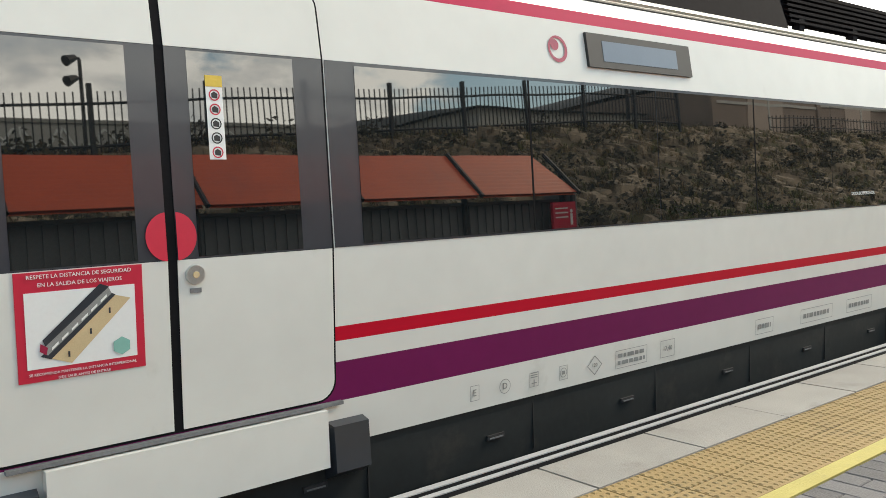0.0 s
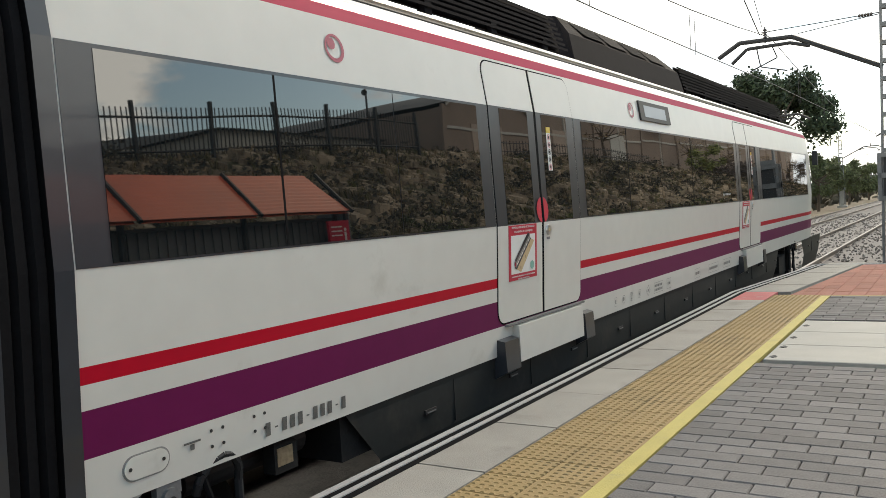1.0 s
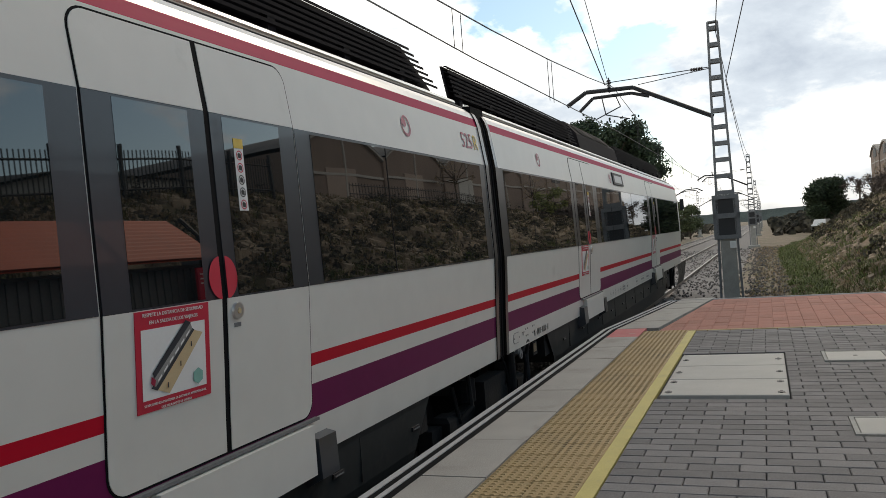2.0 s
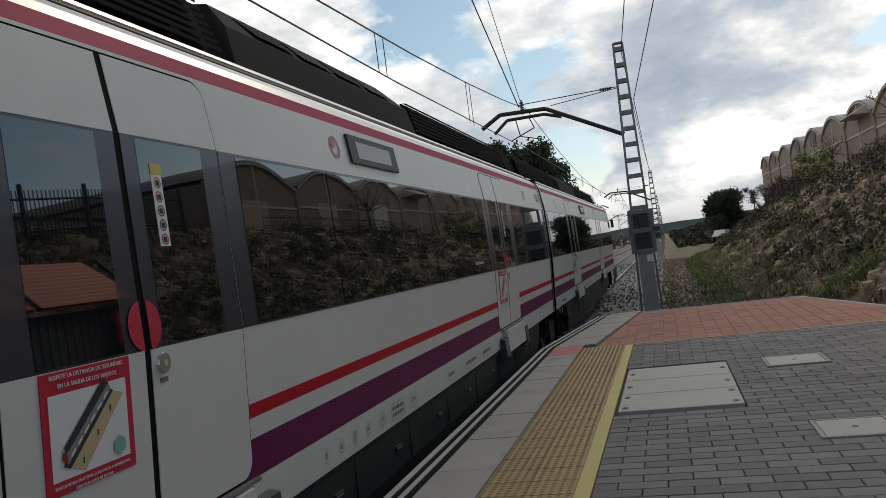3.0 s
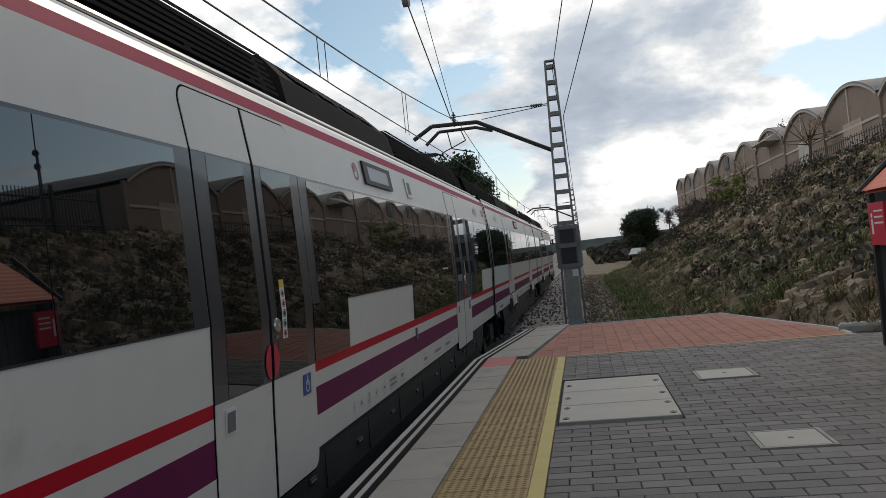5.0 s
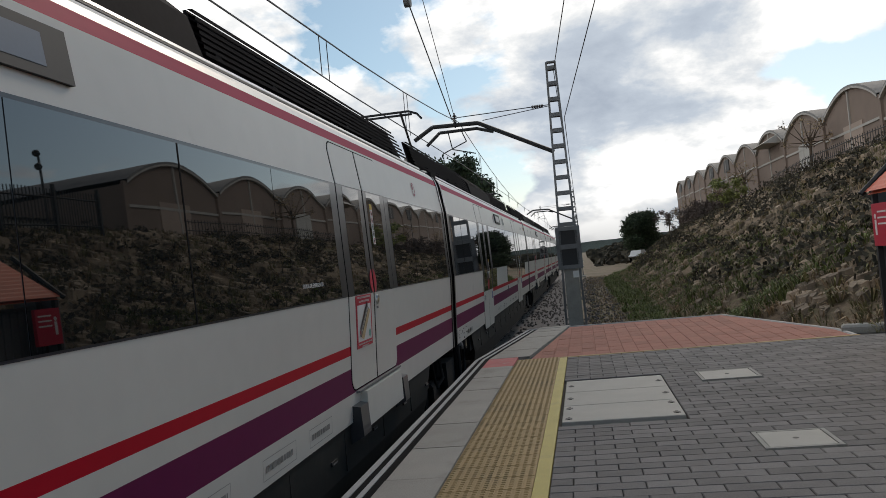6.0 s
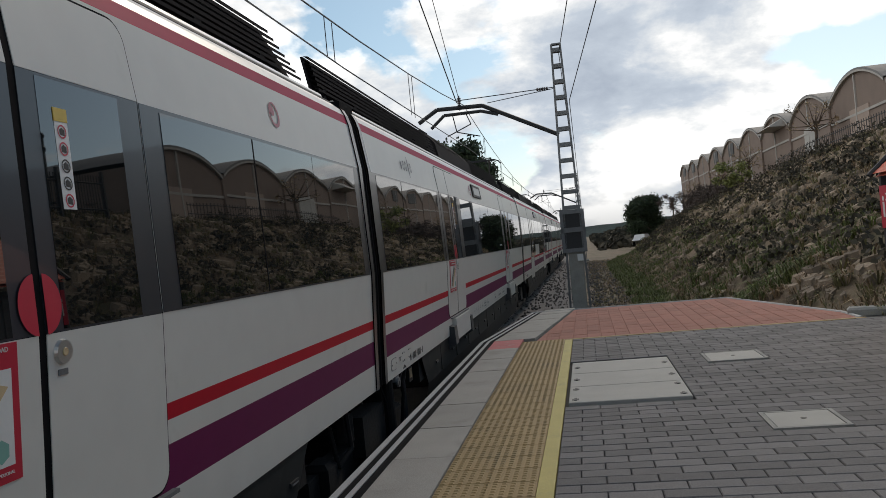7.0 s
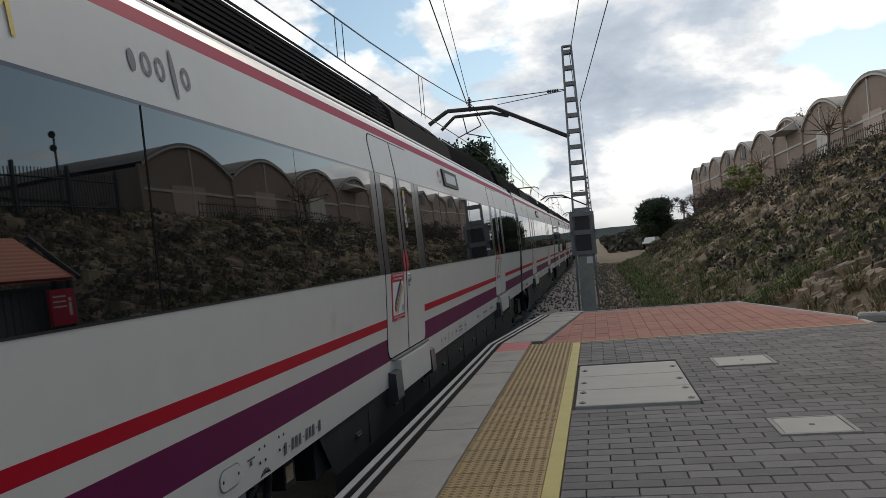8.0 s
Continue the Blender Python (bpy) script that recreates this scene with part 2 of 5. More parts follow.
M_BARK = mat("bark", (0.10, 0.075, 0.055), 0.95, var=0.4, scale=8, fine=50, bump=0.8)
M_BRICKWALL = mat("buff_render", (0.225, 0.172, 0.142), 0.9, var=0.12, scale=1.2, fine=30, bump=0.3, dirt=((0.25, 0.19, 0.14), 0.55, 0.8, 0.5))
M_BRICKPALE = mat("pale_buff_render", (0.38, 0.30, 0.25), 0.9, var=0.12, scale=1.2, fine=30)
M_VAULTROOF = mat("vault_roof_sheet", (0.16, 0.155, 0.15), 0.7, var=0.2, scale=2, fine=30)
M_VAULT = mat("vault_roof_edge", (0.42, 0.40, 0.37), 0.8, var=0.15, scale=2, fine=30)
M_SHEDWALL = mat("pale_shed_panel", (0.42, 0.41, 0.38), 0.7, var=0.1, scale=1, fine=20)
M_SHEDROOF = mat("grey_shed_roof", (0.20, 0.20, 0.20), 0.7, var=0.2, scale=1, fine=20)
M_SHELTER = mat("red_shelter_roof", (0.58, 0.095, 0.035), 0.55, var=0.12, scale=2, fine=30, dirt=((0.46, 0.09, 0.045), 0.5, 0.75, 1.2))
M_SHWALL = mat("grey_corrugated_sheet", (0.17, 0.175, 0.18), 0.5, 0.3, var=0.15, scale=2, fine=30)
M_RAIL = mat("worn_rail_steel", (0.22, 0.19, 0.17), 0.4, 0.7, var=0.2, scale=6, fine=60)
M_SLEEPER = mat("concrete_sleeper", (0.30, 0.285, 0.26), 0.9, var=0.2, scale=5, fine=60)
M_WIRE = mat("copper_wire_dark", (0.03, 0.03, 0.032), 0.5, 0.5, var=0.1)
M_INSUL = mat("brown_insulator", (0.03, 0.02, 0.018), 0.3, var=0.1, coat=0.4)
M_HAZE = mat("far_woodland", (0.07, 0.085, 0.075), 0.95, var=0.4, scale=0.05, fine=0.6)

# ---- mesh tools ----


class Shape:
    """Collects vertices and faces of one mesh; each face keeps a slot number."""

    def __init__(self):
        self.v, self.f, self.s = [], [], []

    def poly(self, pts, faces, slot=0):
        k = len(self.v)
        self.v += [tuple(p) for p in pts]
        self.f += [tuple(k + i for i in f) for f in faces]
        self.s += [slot] * len(faces)
        return self

    def box(self, x0, x1, y0, y1, z0, z1, slot=0, m=None):
        pts = [Vector((x, y, z)) for z in (z0, z1) for y in (y0, y1) for x in (x0, x1)]
        if m:
            pts = [m @ p for p in pts]
        return self.poly(pts, [(0, 2, 3, 1), (4, 5, 7, 6), (0, 1, 5, 4), (2, 6, 7, 3), (0, 4, 6, 2), (1, 3, 7, 5)], slot)

    def chamfer(self, x0, x1, y0, y1, z0, z1, c=0.005, slot=0):
        """A block with a chamfered top."""
        pts = [(x0, y0, z0), (x1, y0, z0), (x1, y1, z0), (x0, y1, z0), (x0, y0, z1 - c), (x1, y0, z1 - c), (x1, y1, z1 - c), (x0, y1, z1 - c),
               (x0 + c, y0 + c, z1), (x1 - c, y0 + c, z1), (x1 - c, y1 - c, z1), (x0 + c, y1 - c, z1)]
        return self.poly(pts, [(0, 1, 5, 4), (1, 2, 6, 5), (2, 3, 7, 6), (3, 0, 4, 7), (4, 5, 9, 8), (5, 6, 10, 9), (6, 7, 11, 10), (7, 4, 8, 11), (8, 9, 10, 11)], slot)

    def tube(self, a, b, r, r2=None, n=8, slot=0, caps=True):
        a, b = Vector(a), Vector(b)
        r2 = r if r2 is None else r2
        q = (b - a).to_track_quat("Z", "Y")
        pts = []
        for base, rad in ((a, r), (b, r2)):
            pts += [base + q @ Vector((rad * math.cos(2 * math.pi * i / n), rad * math.sin(2 * math.pi * i / n), 0)) for i in range(n)]
        fs = [(i, (i + 1) % n, n + (i + 1) % n, n + i) for i in range(n)]
        if caps:
            fs += [tuple(range(n))[::-1], tuple(range(n, 2 * n))]
        return self.poly(pts, fs, slot)

    def path(self, pts, r, n=6, slot=0):
        for a, b in zip(pts, pts[1:]):
            self.tube(a, b, r, n=n, slot=slot, caps=False)
        return self

    def disc(self, c, axis, r, thick, n=24, slot=0):
        a = Vector(c)
        return self.tube(a, a + Vector(axis) * thick, r, n=n, slot=slot)

    def loft(self, rings, slot=0, closed=False, slots=None):
        """Skins a run of equal point rows."""
        k = len(self.v)
        n = len(rings[0])
        for r in rings:
            self.v += [tuple(p) for p in r]
        for j in range(len(rings) - 1):
            for i in range(n if closed else n - 1):
                i2 = (i + 1) % n
                self.f.append((k + j * n + i, k + j * n + i2, k + (j + 1) * n + i2, k + (j + 1) * n + i))
                self.s.append(slots[i] if slots else slot)
        return self

    def mesh(self, name, mats, smooth=False):
        me = bpy.data.meshes.new(name)
        me.from_pydata(self.v, [], self.f)
        for m in (mats if isinstance(mats, (list, tuple)) else [mats]):
            me.materials.append(m)
        me.polygons.foreach_set("material_index", self.s)
        if smooth:
            me.polygons.foreach_set("use_smooth", [True] * len(self.f))
        me.update()
        return me


def part(name, shape, material, parent=None, label="", smooth=False):
    """One mesh object under a thing or a part."""
    ob = new(name, shape if isinstance(shape, bpy.types.Mesh) else shape.mesh(name, material, smooth))
    if parent:
        ob.parent = parent
    return tagged(ob, label)


def thing(name, label, category, m=None, group="", kind=""):
    ob = new(name)
    ob.empty_display_size = 0.2
    if m:
        ob.matrix_basis = m
    return tagged(ob, label, category, group, kind)


def structure(name, shape, material, label, category="", smooth=False, kind="structure"):
    return tagged(part(name, shape, material, None, "", smooth), label, category, "", kind)


def words(text, size, m, material, parent, name="lettering", extrude=0.0008):
    """Flat letters in the built-in font, as a mesh part."""
    cu = bpy.data.curves.new(name, "FONT")
    cu.body, cu.size, cu.extrude, cu.align_x, cu.align_y = text, size, extrude, "CENTER", "CENTER"
    cu.resolution_u = 2
    tmp = bpy.data.objects.new(name, cu)
    me = bpy.data.meshes.new_from_object(tmp)
    bpy.data.objects.remove(tmp)
    me.materials.clear(); me.materials.append(material)
    me.transform(m)
    ob = new(name, me)
    ob.parent = parent
    return ob

# ---- ground ----
RAIL_Z = -0.72           # rail head below the platform surface
BED_Z = -0.95
EDGE_X = -1.364          # platform edge
SIDE_X = -1.591          # train's side
TRACK_X = SIDE_X - 1.47
WIRE_X = -2.95
PLAT_END = 16.9


def ease(k):
    k = min(1, max(0, k))
    return k * k * (3 - 2 * k)


def bank_foot(y):
    return 5.7 - 1.65 * ease((y - 10) / 3.0) - 1.05 * ease((y - 13) / 4.2) + 3.6 * ease((y - 62) / 40)


def ground_z(x, y):
    """Flat bed beside the line, a rising bank towards the yard on the far side of the platform."""
    base = -0.12 if y < 16 else max(-0.9, -0.12 - (y - 16) * 0.2)
    if x < -9:
        return -0.95 - 0.3 * min(1, (-9 - x) / 10) + 0.25 * noise.noise((x * 0.08, y * 0.08, 0))
    if x < 1.6:
        return BED_Z
    foot, top, topz = bank_foot(y), 12.0, 4.42 - 0.062 * min(24, max(0, 21 - y)) - 0.028 * min(60, max(0, y - 45)) - 2.1 * ease((y - 108) / 20)
    if x < foot:
        k = min(1, (x - 1.6) / max(0.3, foot - 1.6))
        return BED_Z + (base - BED_Z) * k
    k = (x - foot) / (top - foot)
    if k >= 1:
        return topz + 0.05 * noise.noise((x * 0.3, y * 0.3, 2))
    s = k ** 0.92
    rough = 0.34 * noise.noise((x * 0.35 + y * 0.12, y * 1.1, 7)) + 0.36 * noise.noise((x * 0.7, y * 0.55, 5)) + 0.26 * noise.noise((x * 1.9, y * 1.6, 9))
    return base + (topz - base) * s + rough * min(1, 6 * k) * min(1, 6 * (1 - k))


def build_ground():
    xs = [-900, -400, -180, -90, -50, -30, -20, -14, -9, -5, 0, 1.6] + [2.2 + 0.35 * i for i in range(31)] + [14, 20, 40, 90, 180, 400, 900]
    ys = [-300, -120, -60, -40] + [-30 + 0.9 * i for i in range(175)] + [135, 150, 170, 200, 250, 330, 500, 900, 2500]
    sh = Shape()
    sh.loft([[(x, y, ground_z(x, y) if y < 200 else ground_z(x, y) * max(0, 1 - (y - 200) / 300) - 0.9 * min(1, (y - 200) / 300)) for x in xs] for y in ys])
    sh.f = [f[::-1] for f in sh.f]
    return structure("ground", sh, M_EARTH, "dry earth bank and bed beside the railway", "ground", True)


build_ground()


def tufts(name, count, spot, size, material, label, seed):
    """Many small tangled clumps of blades and twigs on the bank."""
    rnd = random.Random(seed)
    sh = Shape()
    for _ in range(count):
        x, y = spot(rnd)
        z = ground_z(x, y)
        s = size * rnd.uniform(0.5, 1.5)
        for _b in range(rnd.randint(9, 15)):
            a, lean = rnd.uniform(0, 6.28), rnd.uniform(0.4, 1.7)
            h, w = s * rnd.uniform(0.6, 1.3), s * rnd.uniform(0.025, 0.07)
            dx, dy = math.cos(a), math.sin(a)
            bx, by = x + dx * s * rnd.uniform(0, 0.5), y + dy * s * rnd.uniform(0, 0.5)
            tip = (bx + dx * lean * h, by + dy * lean * h, z + h * max(0.25, 1.1 - 0.5 * lean))
            mid = (bx + dx * lean * h * 0.4, by + dy * lean * h * 0.4, z + h * 0.62)
            sh.poly([(bx - dy * w, by + dx * w, z - 0.05), (bx + dy * w, by - dx * w, z - 0.05), (mid[0] + dy * w, mid[1] - dx * w, mid[2]),
                     (mid[0] - dy * w, mid[1] + dx * w, mid[2]), tip], [(0, 1, 2, 3), (3, 2, 4)])
    return structure(name, sh, material, label, "vegetation", False, "stuff")


def on_bank(y0, y1, k0, k1, power=1.6):
    def spot(rnd):
        y = y0 + (y1 - y0) * rnd.random() ** power
        f = bank_foot(y)
        return f + (12.4 - f) * rnd.uniform(k0, k1), y
    return spot


tufts("dry_scrub", 9000, on_bank(-14, 110, 0.0, 1.0, 1.4), 0.17, M_SCRUB, "dry brown scrub on the bank", 3)
tufts("olive_scrub", 9000, on_bank(-14, 110, 0.0, 1.0, 1.4), 0.19, M_SCRUBG, "olive green weeds on the bank", 4)


def clods():
    """Flat-topped clods and small terraces of dry earth, most of them lying across the slope."""
    rnd = random.Random(14)
    sh = Shape()
    spot = on_bank(-12, 100, 0.02, 1.0, 1.5)
    for _ in range(15000):
        x, y = spot(rnd)
        z = ground_z(x, y)
        l, w, h = rnd.uniform(0.08, 0.42), rnd.uniform(0.06, 0.17), rnd.uniform(0.04, 0.13)
        a = rnd.gauss(0.35, 0.5)
        ca, sa = math.cos(a), math.sin(a)
        base, top = [], []
        for q in range(6):
            t = q * math.pi / 3 + rnd.uniform(-0.3, 0.3)
            px, py = w * math.cos(t) * rnd.uniform(0.7, 1.2), l * math.sin(t) * rnd.uniform(0.7, 1.2)
            dx, dy = px * ca - py * sa, px * sa + py * ca
            base.append((x + dx, y + dy, z - 0.12 + 0.3 * dx))
            top.append((x + dx * 0.75, y + dy * 0.8, z + h + 0.3 * dx + rnd.uniform(-0.02, 0.02)))
        sh.poly(base + top, [(i, (i + 1) % 6, 6 + (i + 1) % 6, 6 + i) for i in range(6)] + [tuple(range(6, 12))])
    return structure("clods", sh, M_CLOD, "dry pale clods of earth on the bank", "earth", False, "stuff")


clods()


def on_path(rnd):
    y = 16.5 + 60 * rnd.random() ** 1.6
    return rnd.uniform(0.4, bank_foot(y) + 0.3), y


tufts("path_weeds", 2600, on_path, 0.085, M_SCRUB, "dry weeds along the trodden path", 8)
tufts("path_moss", 1500, on_path, 0.07, M_SCRUBG, "low green weeds along the trodden path", 9)
tufts("grass", 4200, on_bank(16, 100, -0.14, 0.36), 0.2, M_GRASS, "fresh green grass at the foot of the bank", 5)


def bushes():
    """Low twiggy bushes of many small leaves."""
    rnd = random.Random(6)
    sh = Shape()
    spot = on_bank(-12, 105, 0.12, 1.0, 1.5)
    for _ in range(900):
        x, y = spot(rnd)
        z, s = ground_z(x, y), rnd.uniform(0.16, 0.78)
        for _l in range(70):
            d = Vector((rnd.gauss(0, 1), rnd.gauss(0, 1), abs(rnd.gauss(0, 0.8)))).normalized() * rnd.random() ** 0.4 * s
            c = Vector((x, y, z)) + d
            a = Vector((rnd.gauss(0, 1), rnd.gauss(0, 1), rnd.gauss(0, 1))).normalized()
            q = a.orthogonal()
            k = rnd.uniform(0.04, 0.09)
            sh.poly([c - a * k, c + q * k * 0.6, c + a * k, c - q * k * 0.6], [(0, 1, 2, 3)])
    return structure("bushes", sh, M_BUSH, "low dark bushes scattered on the bank", "vegetation", False, "stuff")


bushes()

# ---- railway ----


def build_track(name, cx, label):
    t = thing(name, label, "railway track", None, "", "structure")
    sh = Shape()
    for s in (-0.835, 0.835):
        x = cx + s
        sh.box(x - 0.036, x + 0.036, -60, 420, RAIL_Z - 0.04, RAIL_Z)
        sh.box(x - 0.010, x + 0.010, -60, 420, RAIL_Z - 0.14, RAIL_Z - 0.04)
        sh.box(x - 0.07, x + 0.07, -60, 420, RAIL_Z - 0.16, RAIL_Z - 0.14)
    part("rail", sh, M_RAIL, t)
    sl = Shape()
    for i in range(330):
        y = -4 + 0.6 * i
        sl.chamfer(cx - 1.3, cx + 1.3, y - 0.13, y + 0.13, RAIL_Z - 0.36, RAIL_Z - 0.16, 0.03)
    tagged(part("sleeper", sl, M_SLEEPER, t), kind="stuff")
    return t


build_track("track_1", TRACK_X, "straight rails on concrete sleepers under the train")
build_track("track_2", TRACK_X - 3.9, "second straight track beyond the train")


def build_ballast():
    sh = Shape()
    xs = [-9.2, -8.4, -7.9, -5.8, -4.9, -3.9, -2.0, -1.1, -0.6, 0.2]
    zs = [-0.98, -0.9, -0.86, -0.86, -0.9, -0.86, -0.86, -0.9, -0.93, -0.97]
    sh.loft([[(x, y, z + 0.02 * noise.noise((x * 3, y * 3, 1))) for x, z in zip(xs, zs)] for y in [-60 + 2.0 * i for i in range(220)]])
    sh.f = [f[::-1] for f in sh.f]
    structure("ballast_bed", sh, M_BALLAST, "grey crushed stone ballast bed", "ballast")
    rnd = random.Random(11)
    st = Shape()
    for _ in range(9000):
        y = 14 + 60 * rnd.random() ** 2.0
        x = rnd.uniform(-8.5, 0.9) if rnd.random() < 0.75 else rnd.uniform(0.2, 2.9)
        s = rnd.uniform(0.025, 0.05)
        z = -0.87 if x < -0.9 else (-0.93 if x < 1.6 else ground_z(x, y) - 0.01)
        c = Vector((x, y, z + s * 0.5))
        st.poly([c + Vector((rnd.uniform(-.3, .3) + p[0], rnd.uniform(-.3, .3) + p[1], p[2])) * s for p in ((1, 0, 0), (0, 1, 0), (-1, 0, 0), (0, -1, 0), (0, 0, 1), (0, 0, -1))],
                [(0, 1, 4), (1, 2, 4), (2, 3, 4), (3, 0, 4), (1, 0, 5), (2, 1, 5), (3, 2, 5), (0, 3, 5)])
    structure("ballast_stones", st, M_BALLAST, "loose grey ballast stones", "ballast", False, "stuff")


build_ballast()

# ---- platform ----


def edge_at(y):
    """The edge runs straight and draws back from the track near the end."""
    return EDGE_X if y < 12.5 else EDGE_X + 0.115 * (y - 12.5)


def build_platform():
    sh = Shape()
    ring = [(EDGE_X, -30), (5.75, -30), (5.75, 12.2), (3.86, 12.9), (2.85, 16.75), (edge_at(PLAT_END), PLAT_END), (EDGE_X, 12.5)]
    n = len(ring)
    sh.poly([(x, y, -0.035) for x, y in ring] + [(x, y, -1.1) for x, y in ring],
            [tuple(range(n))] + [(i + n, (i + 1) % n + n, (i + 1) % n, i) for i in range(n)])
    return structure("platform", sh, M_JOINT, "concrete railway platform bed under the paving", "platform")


platform = build_platform()


def strip_along(x0, x1, y0, y1, z0, z1, taper=True):
    """A strip that keeps its distance from the edge, in two straight runs."""
    sh = Shape()
    runs = [(y0, min(y1, 12.5))] + ([(12.5, y1)] if y1 > 12.5 else [])
    for a, b in runs:
        oa, ob = edge_at(a), edge_at(b)
        sh.poly([(oa + x0, a, z0), (oa + x1, a, z0), (ob + x1, b, z0), (ob + x0, b, z0), (oa + x0, a, z1), (oa + x1, a, z1), (ob + x1, b, z1), (ob + x0, b, z1)],
                [(4, 5, 6, 7), (0, 1, 5, 4), (1, 2, 6, 5), (2, 3, 7, 6), (3, 0, 4, 7)])
    return sh


part("edge_nosing", strip_along(-0.02, 0.03, -30, PLAT_END, -0.12, 0.0), M_EDGE, platform, "pale concrete nosing at the platform edge")
part("rubber_strip", strip_along(0.03, 0.085, -30, PLAT_END, -0.03, -0.006), M_RUBBER, platform, "black grip strip")
part("edge_band", strip_along(0.085, 0.125, -30, PLAT_END, -0.03, 0.0), M_EDGE, platform, "pale concrete band")
part("rubber_strip", strip_along(0.125, 0.185, -30, PLAT_END, -0.03, -0.006), M_RUBBER, platform, "black grip strip")
part("yellow_line", Shape().box(-0.105, -0.003, -30, 12.0, -0.03, 0.002), M_YELLOW, platform, "worn yellow painted safety line")
part("pale_border", Shape().box(-0.105, 3.9, 12.0, 12.09, -0.03, 0.003), M_TACT, platform, "thin pale border strip")

# edge slabs, slightly uneven
SLAB = 0.94
for i in range(-12, 19):
    y = 0.25 + SLAB * i
    a, b = y + 0.004, y + SLAB - 0.004
    if a > PLAT_END - 0.5:
        break
    sh = Shape()
    ea, eb = edge_at(a), edge_at(b)
    z = 0.0015 * ((i * 7) % 3)
    c = 0.004
    lo, hi = 0.19, (0.66 if a < 12 else 0.80)
    sh.poly([(ea + lo, a, -0.05), (-0.731 if a < 12 else ea + hi, a, -0.05), (-0.731 if a < 12 else eb + hi, b, -0.05), (eb + lo, b, -0.05),
             (ea + lo + c, a + c, z), ((-0.731 if a < 12 else ea + hi) - c, a + c, z), ((-0.731 if a < 12 else eb + hi) - c, b - c, z), (eb + lo + c, b - c, z)],
            [(4, 5, 6, 7), (0, 1, 5, 4), (1, 2, 6, 5), (2, 3, 7, 6), (3, 0, 4, 7)])
    part("edge_slab", sh, M_PINK if 11.3 < a < 12.3 else M_SLAB, platform)

# tactile tiles with rows of small raised studs
tile = Shape().chamfer(0.003, 0.307, 0.003, 0.297, -0.03, 0.0, 0.003).mesh("tactile_tile", M_TACT)
for j in range(-14, 40):
    for i in range(2):
        ob = part("tactile_tile", tile, None, platform)
        ob.location = (-0.727 + 0.3105 * i, 0.12 + 0.3 * j, 0.0)
studs = Shape()
for j in range(-10, 240):
    y = 0.14 + 0.05 * j
    for i in range(11):
        x = -0.702 + 0.0560 * i
        studs.poly([(x - .017, y - .013, 0), (x + .017, y - .013, 0), (x + .017, y + .013, 0), (x - .017, y + .013, 0),
                    (x - .009, y - .006, .005), (x + .009, y - .006, .005), (x + .009, y + .006, .005), (x - .009, y + .006, .005)],
                   [(4, 5, 6, 7), (0, 1, 5, 4), (1, 2, 6, 5), (2, 3, 7, 6), (3, 0, 4, 7)])
tagged(part("stud", studs, M_TACT, platform), kind="stuff")

COVERS = [(0.02, 1.095, 7.49, 9.78), (1.46, 1.98, 6.19, 6.72), (1.46, 2.07, 9.24, 9.86)]


def build_pavers():
    """Running-bond concrete blocks; those nearest the walk are single pieces."""
    pw, pl = 0.30, 0.15
    rest = Shape()
    one = Shape().chamfer(0.003, pw - 0.003, 0.003, pl - 0.003, -0.05, 0.0, 0.006).mesh("paver", M_PAVER)
    rnd = random.Random(21)
    count = 0
    for j in range(-90, 80):
        y = pl * j
        if y + pl > 12.0:
            break
        x = 0.0 - (pw / 2 if j % 2 else 0)
        while x < 5.6:
            x0, x1 = max(0.0, x), min(5.72, x + pw)
            hit = any(x0 < c[1] and x1 > c[0] and y < c[3] and y + pl > c[2] for c in COVERS)
            z = rnd.uniform(-0.003, 0.001)
            if not hit and x1 - x0 > 0.05:
                if 3.6 < y < 7.2 and x >= 0 and x < 3.3 and count < 300:
                    ob = part("paver", one, None, platform)
                    ob.location = (x, y, z)
                    count += 1
                else:
                    rest.chamfer(x0 + .003, x1 - .003, y + .003, y + pl - .003, -0.05, z, 0.006)
            elif hit:
                # cut blocks round the covers
                for c in COVERS:
                    if x0 < c[1] and x1 > c[0] and y < c[3] and y + pl > c[2]:
                        for a, b in ((x0, min(x1, c[0])), (max(x0, c[1]), x1)):
                            if b - a > 0.03:
                                rest.chamfer(a + .003, b - .003, y + .003, y + pl - .003, -0.05, z, 0.006)
            x += pw
    tagged(part("paver_field", rest, M_PAVER, platform), kind="stuff")


def build_red_tiles():
    bed = Shape().poly([(edge_at(12.1) + 0.83, 12.1, -0.008), (3.84, 12.1, -0.008), (3.84, 12.88, -0.008), (2.84, 16.72, -0.008), (edge_at(16.85) + 0.83, 16.85, -0.008)], [(0, 1, 2, 3, 4)])
    part("red_bed", bed, M_REDTILE, platform)
    rim = Shape().path([(3.86, 12.1, -0.03), (3.86, 12.9, -0.03), (2.87, 16.73, -0.03), (edge_at(16.85), 16.86, -0.03)], 0.045, 6)
    part("end_rim", rim, M_EDGE, platform, "pale concrete rim at the platform end")
    me = Shape().chamfer(0.003, 0.197, 0.003, 0.397, -0.04, 0.0, 0.005).mesh("red_tile", M_REDTILE)
    rnd = random.Random(8)
    for j in range(12):
        y = 12.1 + 0.4 * j
        left = edge_at(y + 0.4) + 0.83
        right = 3.86 if y < 12.5 else 3.86 - max(0, y + 0.4 - 12.9) * 0.265
        k = math.ceil(left / 0.2)
        while 0.2 * k + 0.2 < right - 0.03 and y + 0.4 < 16.86:
            ob = part("red_tile", me, None, platform)
            ob.location = (0.2 * k, y, rnd.uniform(-0.002, 0.002))
            k += 1


